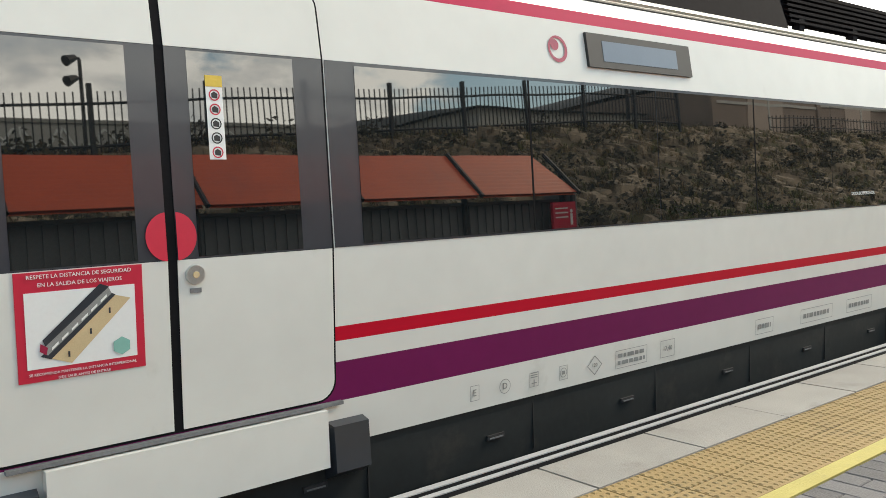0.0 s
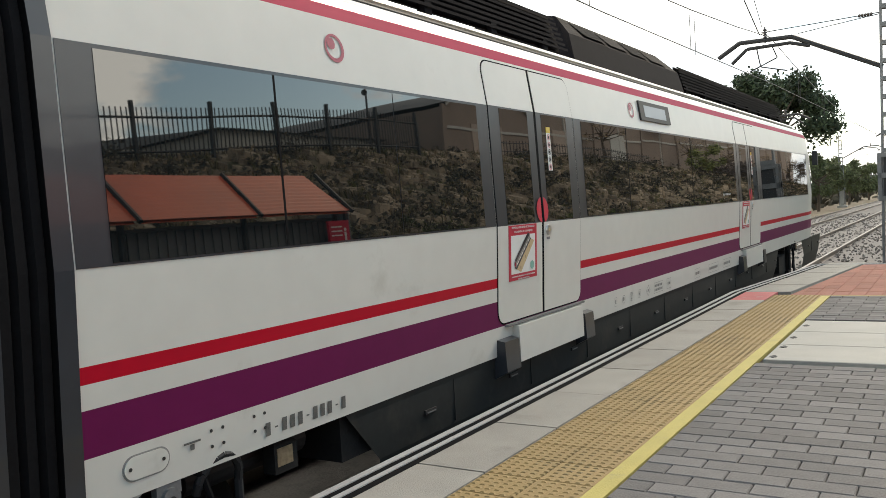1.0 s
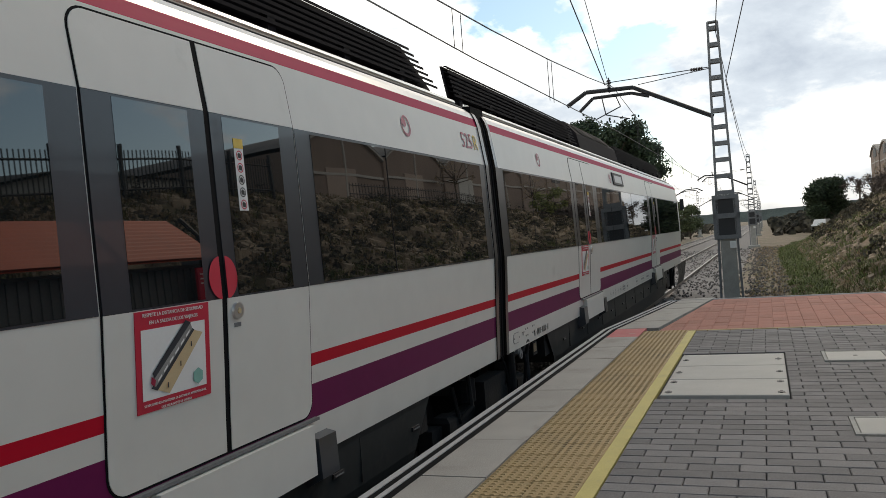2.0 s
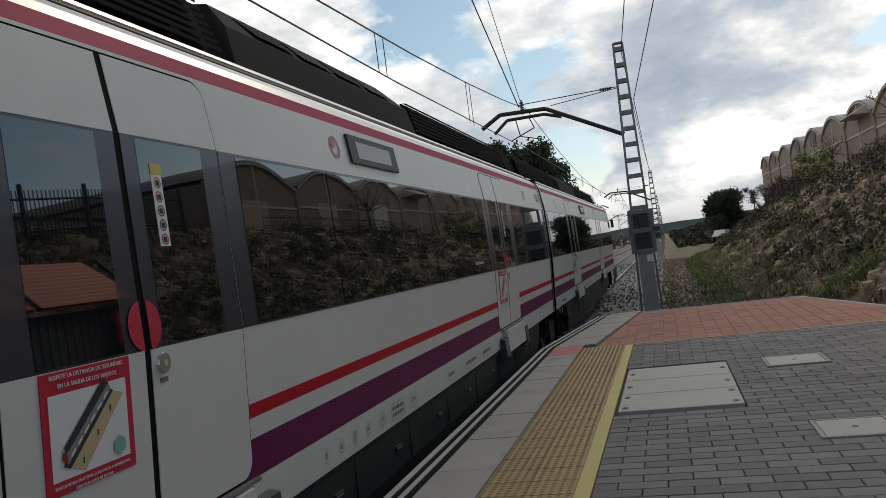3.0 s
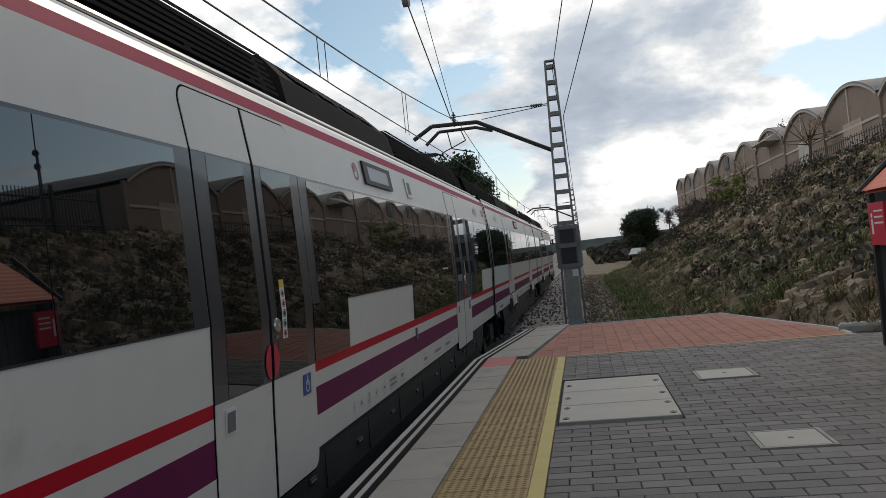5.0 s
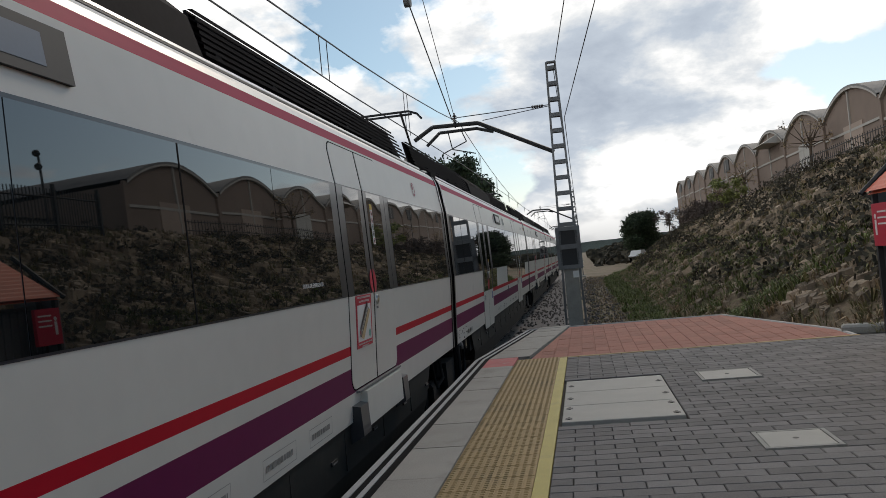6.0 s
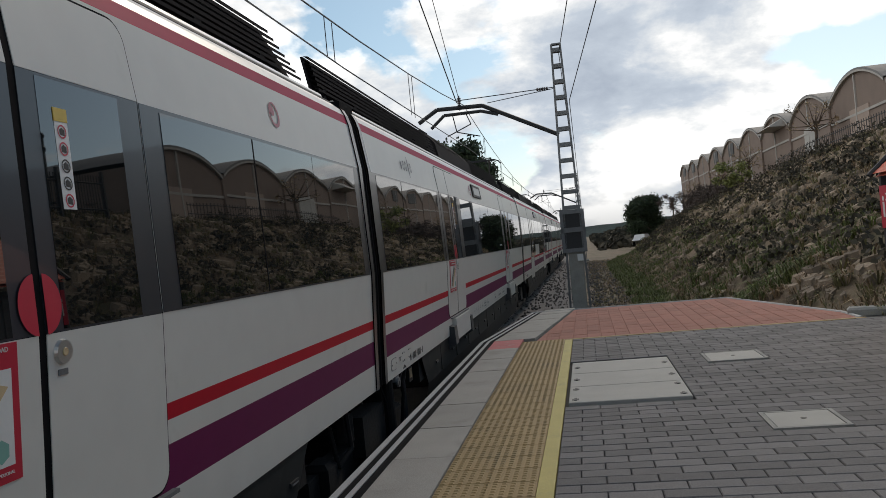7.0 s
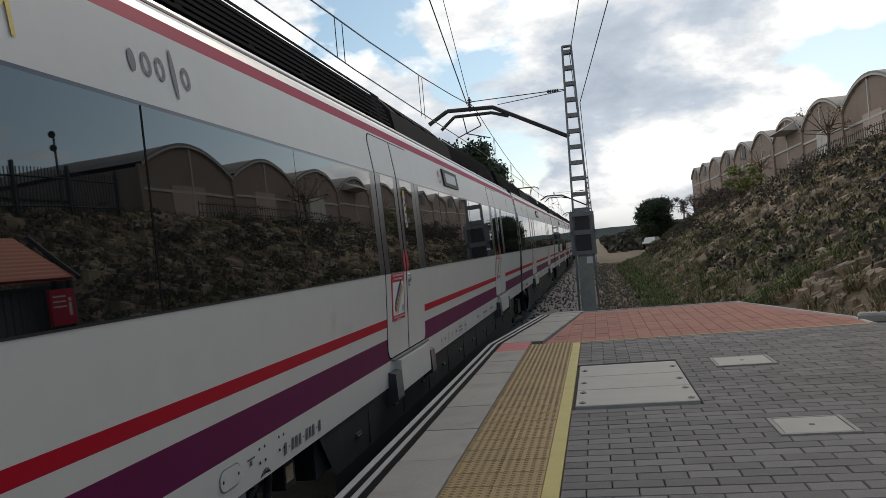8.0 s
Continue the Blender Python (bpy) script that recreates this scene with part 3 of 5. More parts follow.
def build_trench_cover():
    t = thing("trench_cover", "pale concrete trench cover of three planks in the paving", "cover", pose(0, 0, 0))
    x0, x1, y0, y1 = COVERS[0]
    n = 3
    for k in range(n):
        a, b = y0 + (y1 - y0) * k / n, y0 + (y1 - y0) * (k + 1) / n
        sh = Shape().chamfer(x0 + 0.01, x1 - 0.01, a + 0.006, b - 0.006, -0.04, 0.004, 0.006)
        pl = part("plank", sh, M_COVER, t)
        for hx in (x0 + 0.07, x1 - 0.07):
            for hy in ((a + 0.14, b - 0.14) if k == 0 else ((a + b) / 2,)):
                h = Shape().box(hx - 0.03, hx + 0.03, hy - 0.035, hy + 0.035, 0.004, 0.0055).box(hx - 0.012, hx + 0.012, hy - 0.045, hy + 0.045, 0.004, 0.010)
                part("lifting_slot", h, M_INK, pl)
    return t


def build_manhole(i):
    x0, x1, y0, y1 = COVERS[i]
    t = thing("manhole_cover", "square pale concrete inspection cover in the paving", "cover", None, "inspection covers")
    fr = Shape()
    for a in ((x0, x1, y0, y0 + .03), (x0, x1, y1 - .03, y1), (x0, x0 + .03, y0 + .03, y1 - .03), (x1 - .03, x1, y0 + .03, y1 - .03)):
        fr.box(*a, -0.04, 0.003)
    part("frame", fr, M_KERB, t)
    part("lid", Shape().chamfer(x0 + .036, x1 - .036, y0 + .036, y1 - .036, -0.04, 0.002, 0.004), M_COVER, t)
    part("lifting_hole", Shape().disc(((x0 + x1) / 2, (y0 + y1) / 2, 0.002), (0, 0, 1), 0.022, 0.002, 12), M_INK, t)


build_trench_cover()
build_manhole(1)
build_manhole(2)

# ---- train ----
DOOR_C, CAR_L, DOOR_W = 4.69, 17.75, 1.65
Z_BOT, Z_WIN, Z_TOP = 0.25, 1.287, 2.242
PROFILE = [(-0.055, Z_BOT), (-0.043, 0.483), (-0.034, 0.690), (-0.027, 0.800), (-0.022, 0.876), (0.0, Z_WIN), (-0.027, Z_TOP), (-0.083, 2.634), (-0.108, 2.721), (-0.135, 2.775),
           (-0.19, 2.825), (-0.30, 2.875), (-0.45, 2.915), (-0.8, 2.97), (-1.47, 3.01)]
# the paint of each run of the profile
PAINT = [0, 2, 0, 1, 0, 0, 0, 5, 3, 3, 0, 3, 3, 3]


def side(z):
    for (a, za), (b, zb) in zip(PROFILE, PROFILE[1:]):
        if z <= zb:
            return a + (b - a) * (z - za) / (zb - za)
    return PROFILE[-1][0]


def on_side(u0, u1, z0, z1, out, steps=1):
    """A sheet that follows the train's side, raised by out, with returned edges."""
    zs = sorted({z0, z1, *[z for _, z in PROFILE if z0 < z < z1]})
    sh = Shape()
    outer = [(side(z) + out, z) for z in zs]
    prof = [(outer[0][0] - out - 0.01, zs[0])] + outer + [(outer[-1][0] - out - 0.01, zs[-1])]
    sh.loft([[(x, u, z) for x, z in prof] for u in (u0, u1)])
    for u, rev in ((u0, False), (u1, True)):
        k = len(sh.v)
        sh.v += [(x, u, z) for x, z in prof]
        f = tuple(range(k, k + len(prof)))
        sh.f.append(f if rev else f[::-1]); sh.s.append(0)
    sh.f = [f[::-1] for f in sh.f]
    return sh


def rounded(u0, u1, z0, z1, out, r, corners):
    """A raised sheet on the side with rounded corners, named by u and z: 'lb', 'rb', 'lt', 'rt'."""
    ring = []
    for key, cu, cz, t0 in (("lb", u0, z0, math.pi), ("rb", u1, z0, 1.5 * math.pi), ("rt", u1, z1, 0.0), ("lt", u0, z1, 0.5 * math.pi)):
        if key in corners:
            ou, oz = cu + (r if cu == u0 else -r), cz + (r if cz == z0 else -r)
            ring += [(ou + r * math.cos(t0 + k * math.pi / 12), oz + r * math.sin(t0 + k * math.pi / 12)) for k in range(7)]
        else:
            ring.append((cu, cz))
    kinks = [z for _, z in PROFILE if z0 < z < z1]
    full = []
    for (ua, za), (ub, zb) in zip(ring, ring[1:] + ring[:1]):
        full.append((ua, za))
        for z in sorted([z for z in kinks if min(za, zb) < z < max(za, zb)], reverse=zb < za):
            k = (z - za) / (zb - za)
            full.append((ua + (ub - ua) * k, z))
    n = len(full)
    sh = Shape()
    # rows of equal height keep the sheet on the curved side
    cuts = sorted({round(z, 5) for _, z in full})
    def span(z):
        us = []
        for (ua, za), (ub, zb) in zip(full, full[1:] + full[:1]):
            if min(za, zb) - 1e-6 <= z <= max(za, zb) + 1e-6:
                us += [ua, ub] if abs(za - zb) < 1e-6 else [ua + (ub - ua) * (z - za) / (zb - za)]
        return min(us), max(us)
    rows = []
    for z in cuts:
        a, b_ = span(z)
        x = side(z)
        rows.append([(x - 0.008, a, z), (x + out, a, z), (x + out, b_, z), (x - 0.008, b_, z)])
    sh.loft(rows)
    k = len(sh.v)
    sh.v += rows[0] + rows[-1]
    sh.f += [(k, k + 1, k + 2, k + 3), (k + 7, k + 6, k + 5, k + 4)]
    sh.s += [0, 0]
    return sh


def side_matrix(u, z, out):
    """Places flat lettering on the side: x of the letters runs forwards along the train."""
    lean = math.atan2(-(side(z + 0.05) - side(z - 0.05)), 0.1)
    return Matrix.Translation((side(z) + out, u, z)) @ Matrix.Rotation(radians(90), 4, "Z") @ Matrix.Rotation(radians(90) - lean, 4, "X")


def build_shell(car, u0, u1, nose):
    """The painted body: a lofted half section, mirrored about the car's middle line."""
    half = PROFILE
    full = half + [(-2.94 - x, z) for x, z in half[-2::-1]]
    slots = PAINT + PAINT[::-1]
    us = [u0, u1]
    sh = Shape()
    rings = [[(x, u, z) for x, z in full] for u in us]
    if nose:
        end, k = (u1, 1) if nose > 0 else (u0, -1)
        extra = []
        for d, w, h in ((0.5, 0.985, 0.0), (1.0, 0.95, 0.04), (1.5, 0.89, 0.14), (1.9, 0.80, 0.34), (2.15, 0.70, 0.6), (2.3, 0.55, 0.85)):
            ring = []
            for x, z in full:
                zz = z if z < 1.3 else 1.3 + (z - 1.3) * (1 - h * 0.9)
                ring.append((-1.47 + (x + 1.47) * w, end + k * d, zz))
            extra.append(ring)
        rings = rings + extra if k > 0 else extra[::-1] + rings
    sh.loft(rings, slots=slots)
    sh.f = [f[::-1] for f in sh.f]
    for ring, rev in ((rings[0], False), (rings[-1], True)):
        k = len(sh.v)
        sh.v += ring
        f = tuple(range(k, k + len(ring)))
        sh.f.append(f[::-1] if not rev else f); sh.s.append(4)
    return part("body_shell", sh, [M_WHITE, M_RED, M_PURPLE, M_ROOF, M_RUBBER, M_CRIMSON], car, "white shell with red and purple waist stripes")


def build_poster(door, u, z):
    """A safety poster: red border, a drawn platform and train."""
    w, h = 0.51, 0.452
    p = part("safety_poster", on_side(u - w / 2, u + w / 2, z - h / 2, z + h / 2, 0.010), M_SIGNRED, door, "red and white safety notice")
    sh = on_side(u - w / 2 + 0.035, u + w / 2 - 0.035, z - h / 2 + 0.054, z + h / 2 - 0.083, 0.0115)
    part("poster_field", sh, M_SIGNWHITE, p)
    m = side_matrix(u, z, 0.0135)
    pic = Shape()
    quads = [(0, 0, ((-0.13, -0.135), (-0.05, -0.165), (0.20, 0.085), (0.13, 0.105))), (.001, 1, ((-0.17, -0.122), (-0.13, -0.138), (0.138, 0.105), (0.12, 0.115))),
             (.0015, 4, ((-0.165, -0.090), (-0.142, -0.120), (0.122, 0.112), (0.105, 0.150))), (.002, 1, ((-0.160, -0.055), (-0.150, -0.082), (0.112, 0.142), (0.075, 0.158))),
             (.002, 5, ((-0.172, -0.100), (-0.147, -0.118), (-0.140, -0.088), (-0.168, -0.068)))]
    for k in range(6):
        x, y = -0.125 + 0.040 * k, -0.088 + 0.0352 * k
        quads.append((.0022, 2, ((x, y - 0.012), (x + 0.026, y + 0.011), (x + 0.026, y + 0.022), (x, y - 0.001))))
    for zz, slot, quad in quads:
        pic.poly([m @ Vector((a, b_, zz)) for a, b_ in quad], [(0, 1, 2, 3)], slot)
    for a, b_ in ((-0.06, -0.125), (0.03, -0.04), (0.11, 0.04)):
        pic.poly([m @ Vector((a + p, b_ + q, .003)) for p, q in ((-.004, -.012), (.004, -.012), (.004, .012), (-.004, .012))], [(0, 1, 2, 3)], 1)
    pic.poly([m @ Vector((0.155 + 0.04 * math.cos(a * math.pi / 3 + .5), -0.12 + 0.04 * math.sin(a * math.pi / 3 + .5), 0.001)) for a in range(6)], [tuple(range(6))], 3)
    part("poster_picture", pic, [M_SAND, M_GREY, M_SIGNWHITE, M_TEAL, M_FAINT, M_MAROON], p)
    for txt, s, dz in (("RESPETE LA DISTANCIA DE SEGURIDAD", 0.0235, 0.206), ("EN LA SALIDA DE LOS VIAJEROS", 0.0235, 0.172),
                       ("SE RECOMIENDA MANTENER LA DISTANCIA INTERPERSONAL", 0.0155, -0.195), ("DEJE SALIR ANTES DE ENTRAR", 0.0155, -0.218)):
        words(txt, s, side_matrix(u, z + dz, 0.0125), M_SIGNWHITE, p)


def build_door(car, uc, low=False, poster=True):
    """Two sliding leaves with tinted panes, a closed step box below, button and notices."""
    d = part("door", rounded(uc - DOOR_W / 2 - 0.012, uc + DOOR_W / 2 + 0.012, 0.493 if not low else 0.115, 2.615, 0.002, 0.11, ("lb", "rb", "lt", "rt")), M_RUBBER, car, "closed sliding door with black seals")
    zb = 0.505 if not low else 0.13
    zg = Z_WIN if not low else 0.868
    for k, (a, b) in enumerate(((uc - DOOR_W / 2, uc - 0.022), (uc + 0.022, uc + DOOR_W / 2))):
        part("leaf_panel", rounded(a, b, zb, zg - 0.002, 0.006, 0.10, ("lb",) if k == 0 else ("rb",)), M_WHITE, d, "white lower door panel")
        part("leaf_head", rounded(a, b, Z_TOP + 0.002, 2.603, 0.006, 0.10, ("lt",) if k == 0 else ("rt",)), M_WHITE, d, "white door head")
        part("leaf_frame", on_side(a, b, zg, Z_TOP, 0.005), M_GREY, d, "dark grey door frame")
        part("door_pane", on_side(a + (0.17 if k == 0 else 0.10), b - (0.13 if k == 0 else 0.165), zg + 0.008, Z_TOP - 0.012, 0.0065), M_LOWGL if low else M_DOORGL, d, "tinted door pane")
    # warning strip on the forward pane
    dz = -0.625 if low else 0.0
    st = part("warning_strip", on_side(uc + 0.205, uc + 0.285, 1.737 + dz, 2.122 + dz, 0.008), M_SIGNWHITE, d, "white notice strip with pictograms")
    part("strip_head", on_side(uc + 0.204, uc + 0.286, 2.072 + dz, 2.124 + dz, 0.0095), M_GOLD, d, "yellow notice head")
    for i in range(5):
        z = 2.034 + dz - 0.066 * i
        ring = Shape()
        m = side_matrix(uc + 0.245, z, 0.0095)
        for a in range(14):
            t0, t1 = a * math.pi / 7, (a + 1) * math.pi / 7
            ring.poly([m @ Vector((r * math.cos(t), r * math.sin(t), 0)) for t, r in ((t0, .021), (t0, .027), (t1, .027), (t1, .021))], [(0, 1, 2, 3)])
        ring.poly([m @ Vector(v) for v in ((-.014, -.012, 0), (.014, -.016, 0), (.016, .006, 0), (-.002, .016, 0), (-.015, .007, 0))], [(0, 1, 2, 3, 4)], 1)
        part("pictogram", ring, [M_SIGNRED if i not in (2, 3) else M_INK, M_INK], d)
    # red disc over the seam
    zc = 1.393 if not low else 0.99
    disc = Shape()
    m = side_matrix(uc, zc, 0.011)
    for s in (-1, 1):
        pts = [m @ Vector((s * 0.024, y, 0)) for y in (-0.106, 0.106)]
        arc = [m @ Vector((s * (0.014 + 0.102 * math.cos(t)), 0.110 * math.sin(t), 0)) for t in [-1.45 + 2.9 * i / 14 for i in range(15)]]
        ring = [pts[0]] + arc + [pts[1]]
        disc.poly(ring, [tuple(range(len(ring))) if s > 0 else tuple(range(len(ring)))[::-1]])
    part("red_disc", disc, M_SIGNRED, d, "red warning disc")
    m = side_matrix(uc + 0.10, zg - 0.073 if not low else zg + 0.34, 0.006)
    bt = part("open_button", Shape().tube(m @ Vector((0, 0, 0)), m @ Vector((0, 0, 0.014)), 0.047, 0.043, 24), M_CHROME, d, "round metal door button")
    part("button_face", Shape().tube(m @ Vector((0, 0, 0.0145)), m @ Vector((0, 0, 0.0185)), 0.016, 0.014, 20), M_SAND, d)
    part("button_plate", Shape().box(-0.027, 0.027, -0.084, -0.062, 0.0, 0.004, 0, m), M_STEEL, d)
    if poster:
        build_poster(d, uc - 0.395, 1.055)
    if low:
        ac = part("access_sign", on_side(uc + 0.55, uc + 0.71, 0.675, 0.82, 0.010), M_BLUE, d, "blue wheelchair sign")
        mm = side_matrix(uc + 0.63, 0.75, 0.013)
        w = Shape()
        for a in range(16):
            t0, t1 = a * math.pi / 8, (a + 1) * math.pi / 8
            w.poly([mm @ Vector((r * math.cos(t), r * math.sin(t) - 0.015, 0)) for t, r in ((t0, .032), (t0, .042), (t1, .042), (t1, .032))], [(0, 1, 2, 3)])
        w.box(-0.008, 0.006, -0.01, 0.06, 0, 0.001, 0, mm)
        part("wheelchair_symbol", w, M_SIGNWHITE, ac)
        pr = part("pram_sign", on_side(uc - 0.71, uc - 0.57, 0.675, 0.82, 0.010), M_SIGNWHITE, d, "white sign")
        q = Shape().box(-0.05, 0.05, -0.06, 0.05, 0.0, 0.001, 0, side_matrix(uc - 0.64, 0.75, 0.0125))
        part("sign_symbol", q, M_STEEL, pr)
    # sill rail, closed step box and its end brackets
    if not low:
        part("sill_rail", Shape().box(-0.07, -0.010, uc - 0.72, uc + 0.86, 0.470, 0.488), M_STEEL, d, "metal sill rail")
        sb = Shape()
        a, b = uc - 0.58, uc + 0.75
        sb.poly([(-0.09, a, 0.465), (0.015, a, 0.460), (0.015, a, 0.165), (-0.09, a, 0.15),
                 (-0.09, b, 0.465), (0.015, b, 0.460), (0.015, b, 0.165), (-0.09, b, 0.15)],
                [(0, 1, 2, 3), (7, 6, 5, 4), (1, 5, 6, 2), (0, 4, 5, 1), (3, 2, 6, 7)])
        part("step_box", sb, M_WHITE, d, "white folded boarding step")
        for a, b in ((uc - 0.86, uc - 0.60), (uc + 0.77, uc + 1.0)):
            br = Shape()
            br.poly([(-0.12, a, 0.40), (0.02, a + .01, 0.37), (0.03, a + .01, 0.13), (-0.12, a, 0.05), (-0.12, b, 0.40), (0.02, b - .01, 0.37), (0.03, b - .01, 0.13), (-0.12, b, 0.05)],
                    [(0, 1, 2, 3), (7, 6, 5, 4), (1, 5, 6, 2), (0, 4, 5, 1), (3, 2, 6, 7)])
            part("step_bracket", br, M_GREY, d, "dark grey step bracket")
    return d


def build_louvres(car, u0, u1, cut0=0.25, cut1=0.25):
    """A raised black roof fairing of stacked slats with raked ends."""
    x0, z0, n = -0.46, 3.07, 7
    def back(xa, xb):
        zs = (z0 - 0.01, z0 + 0.37)
        p = [(x - 0.25 * (z - z0) * (1 if x > -1.47 else -1), u, z) for x in (xa, xb) for u, z in ((u0 + 0.02, zs[0]), (u1 - 0.02, zs[0]), (u1 - cut1, zs[1]), (u0 + cut0, zs[1]))]
        return Shape().poly(p, [(0, 1, 2, 3), (7, 6, 5, 4), (0, 4, 5, 1), (1, 5, 6, 2), (2, 6, 7, 3), (3, 7, 4, 0)])
    fairing = part("roof_fairing", back(x0 - 0.10, x0 - 0.075), M_LOUVRE, car, "black slatted roof fairing")
    part("far_side", back(-2.94 - x0 + 0.10, -2.94 - x0 + 0.14), M_LOUVRE, fairing)
    for i in range(n):
        z = z0 + 0.056 * i
        x = x0 - 0.018 * i
        c0, c1 = cut0 * i / n, cut1 * i / n
        d = -0.05
        sh = Shape().poly([(x, u0 + c0, z), (x, u1 - c1, z), (x + d, u1 - c1, z + 0.035), (x + d, u0 + c0, z + 0.035), (x, u0 + c0, z + 0.026), (x, u1 - c1, z + 0.026)],
                          [(0, 1, 5, 4), (4, 5, 2, 3)])
        part("slat", sh, M_LOUVRE, fairing)
    k = 0
    while u0 + 0.2 + 1.1 * k < u1 - 0.2:
        u = u0 + 0.25 + 1.1 * k
        part("bracket", Shape().box(x0 - 0.10, x0 - 0.02, u - 0.05, u + 0.05, 2.93, z0 + 0.08), M_LOUVRE, fairing)
        k += 1
    return fairing


def build_ac(car, uc, length=4.2):
    """A black sloped air conditioning unit with cover panels."""
    sh = Shape()
    prof = [(-0.42, 2.97), (-0.50, 3.30), (-0.76, 3.57), (-1.0, 3.63), (-1.94, 3.63), (-2.18, 3.57), (-2.44, 3.30), (-2.52, 2.97)]
    a, b = uc - length / 2, uc + length / 2
    ins = [0.0, 0.05, 0.30, 0.35, 0.35, 0.30, 0.05, 0.0]
    sh.loft([[(x, a + i, z) for (x, z), i in zip(prof, ins)], [(x, b - i, z) for (x, z), i in zip(prof, ins)]])
    sh.f = [f[::-1] for f in sh.f]
    for u, s in ((a, 1), (b, -1)):
        k = len(sh.v)
        sh.v += [(x, u + s * i, z) for (x, z), i in zip(prof, ins)]
        f = tuple(range(k, k + 8))
        sh.f.append(f if s < 0 else f[::-1]); sh.s.append(0)
    ac = part("air_conditioner", sh, M_LOUVRE, car, "black roof air conditioner")
    for k in range(4):
        u = a + 0.5 + (length - 1.0) * (k + 0.5) / 4
        w = (length - 1.0) / 8 - 0.06
        p = Shape().poly([(-0.51, u - w, 3.34), (-0.51, u + w, 3.34), (-0.72, u + w, 3.535), (-0.72, u - w, 3.535)], [(0, 1, 2, 3)])
        part("cover_panel", p, M_LOUVRE if k % 2 else M_RUBBER, ac)
    return ac


WHEELS = []


def build_wheels(car, uc):
    bg_ = part("bogie", Shape().box(-0.42, -0.28, uc - 1.5, uc + 1.5, -0.42, -0.18).box(-0.34, -0.16, uc - 0.35, uc + 0.35, -0.30, 0.05)
               .box(-2.66, -2.52, uc - 1.5, uc + 1.5, -0.42, -0.18).box(-2.5, -0.4, uc - 0.3, uc + 0.3, -0.35, -0.1).tube((-0.3, uc - 0.55, -0.1), (-0.3, uc - 0.55, 0.12), 0.11, n=12)
               .tube((-0.3, uc + 0.55, -0.1), (-0.3, uc + 0.55, 0.12), 0.11, n=12).path([(-0.2, uc - 0.7, 0.2), (-0.14, uc - 0.8, -0.1), (-0.2, uc - 1.0, -0.2), (-0.22, uc - 1.1, 0.15)], 0.022),
               M_UNDER, car, "grimy bogie frame with air springs")
    for s in (-1, 1):
        w = Shape()
        for x in (-0.60, -2.20):
            w.tube((x - 0.14, 0, 0), (x, 0, 0), 0.43, n=28)
        w.tube((-2.3, 0, 0), (-0.5, 0, 0), 0.09, n=10)
        for q in range(6):
            a = q * math.pi / 3
            w.disc((-0.60, 0.2 * math.cos(a), 0.2 * math.sin(a)), (1, 0, 0), 0.03, 0.02, 8, 1)
        ws = part("wheelset", w, [M_UNDER, M_STEEL], bg_)
        WHEELS.append((ws, uc + s * 1.1))
        bx = Shape().chamfer(-0.42, -0.20, uc + s * 1.1 - 0.16, uc + s * 1.1 + 0.16, RAIL_Z + 0.28, RAIL_Z + 0.60, 0.04)
        part("axle_box", bx, M_UNDER, bg_)
    part("hose", Shape().path([(-0.13, uc + 0.75, 0.30), (-0.09, uc + 0.86, 0.22), (-0.08, uc + 0.92, 0.02), (-0.12, uc + 0.90, -0.30)], 0.018, 8), M_RUBBER, bg_)
    part("hose", Shape().path([(-0.1, uc + 0.02, 0.34), (-0.04, uc + 0.05, 0.10), (-0.05, uc + 0.12, -0.25)], 0.012, 6), M_RUBBER, bg_)
    part("damper", Shape().tube((-0.12, uc + 0.46, 0.33), (-0.12, uc + 0.46, -0.3), 0.055, n=12).disc((-0.15, uc + 0.46, 0.30), (1, 0, 0), 0.075, 0.05, 16), M_UNDER, bg_)
    part("lifting_eye", Shape().disc((-0.09, uc + 0.46, 0.285), (1, 0, 0), 0.05, 0.03, 16), M_KERB, bg_)
    part("cable_box", Shape().chamfer(-0.2, -0.11, uc + 1.38, uc + 1.56, 0.05, 0.22, 0.02), M_UNDER, bg_, "grimy junction box")
    part("box_plate", Shape().box(-0.11, -0.106, uc + 1.40, uc + 1.52, 0.09, 0.19), M_SCRUB, bg_, "rust-stained plate")
    part("air_tank", Shape().tube((-0.36, uc + 0.9, 0.14), (-0.36, uc + 1.8, 0.14), 0.10, n=14), M_DARKSTEEL, bg_)
    part("bracket_plate", Shape().box(-0.16, -0.12, uc + 0.34, uc + 0.60, 0.26, 0.33), M_STEEL, bg_)
    part("hose", Shape().path([(-0.12 + 0.05 * math.sin(a), uc + 0.98 - 0.14 * math.cos(a), 0.12 + 0.17 * math.sin(a)) for a in [math.pi * i / 10 for i in range(11)]] + [(-0.12, uc + 1.12, -0.4)], 0.024, 8), M_DARKSTEEL, bg_)


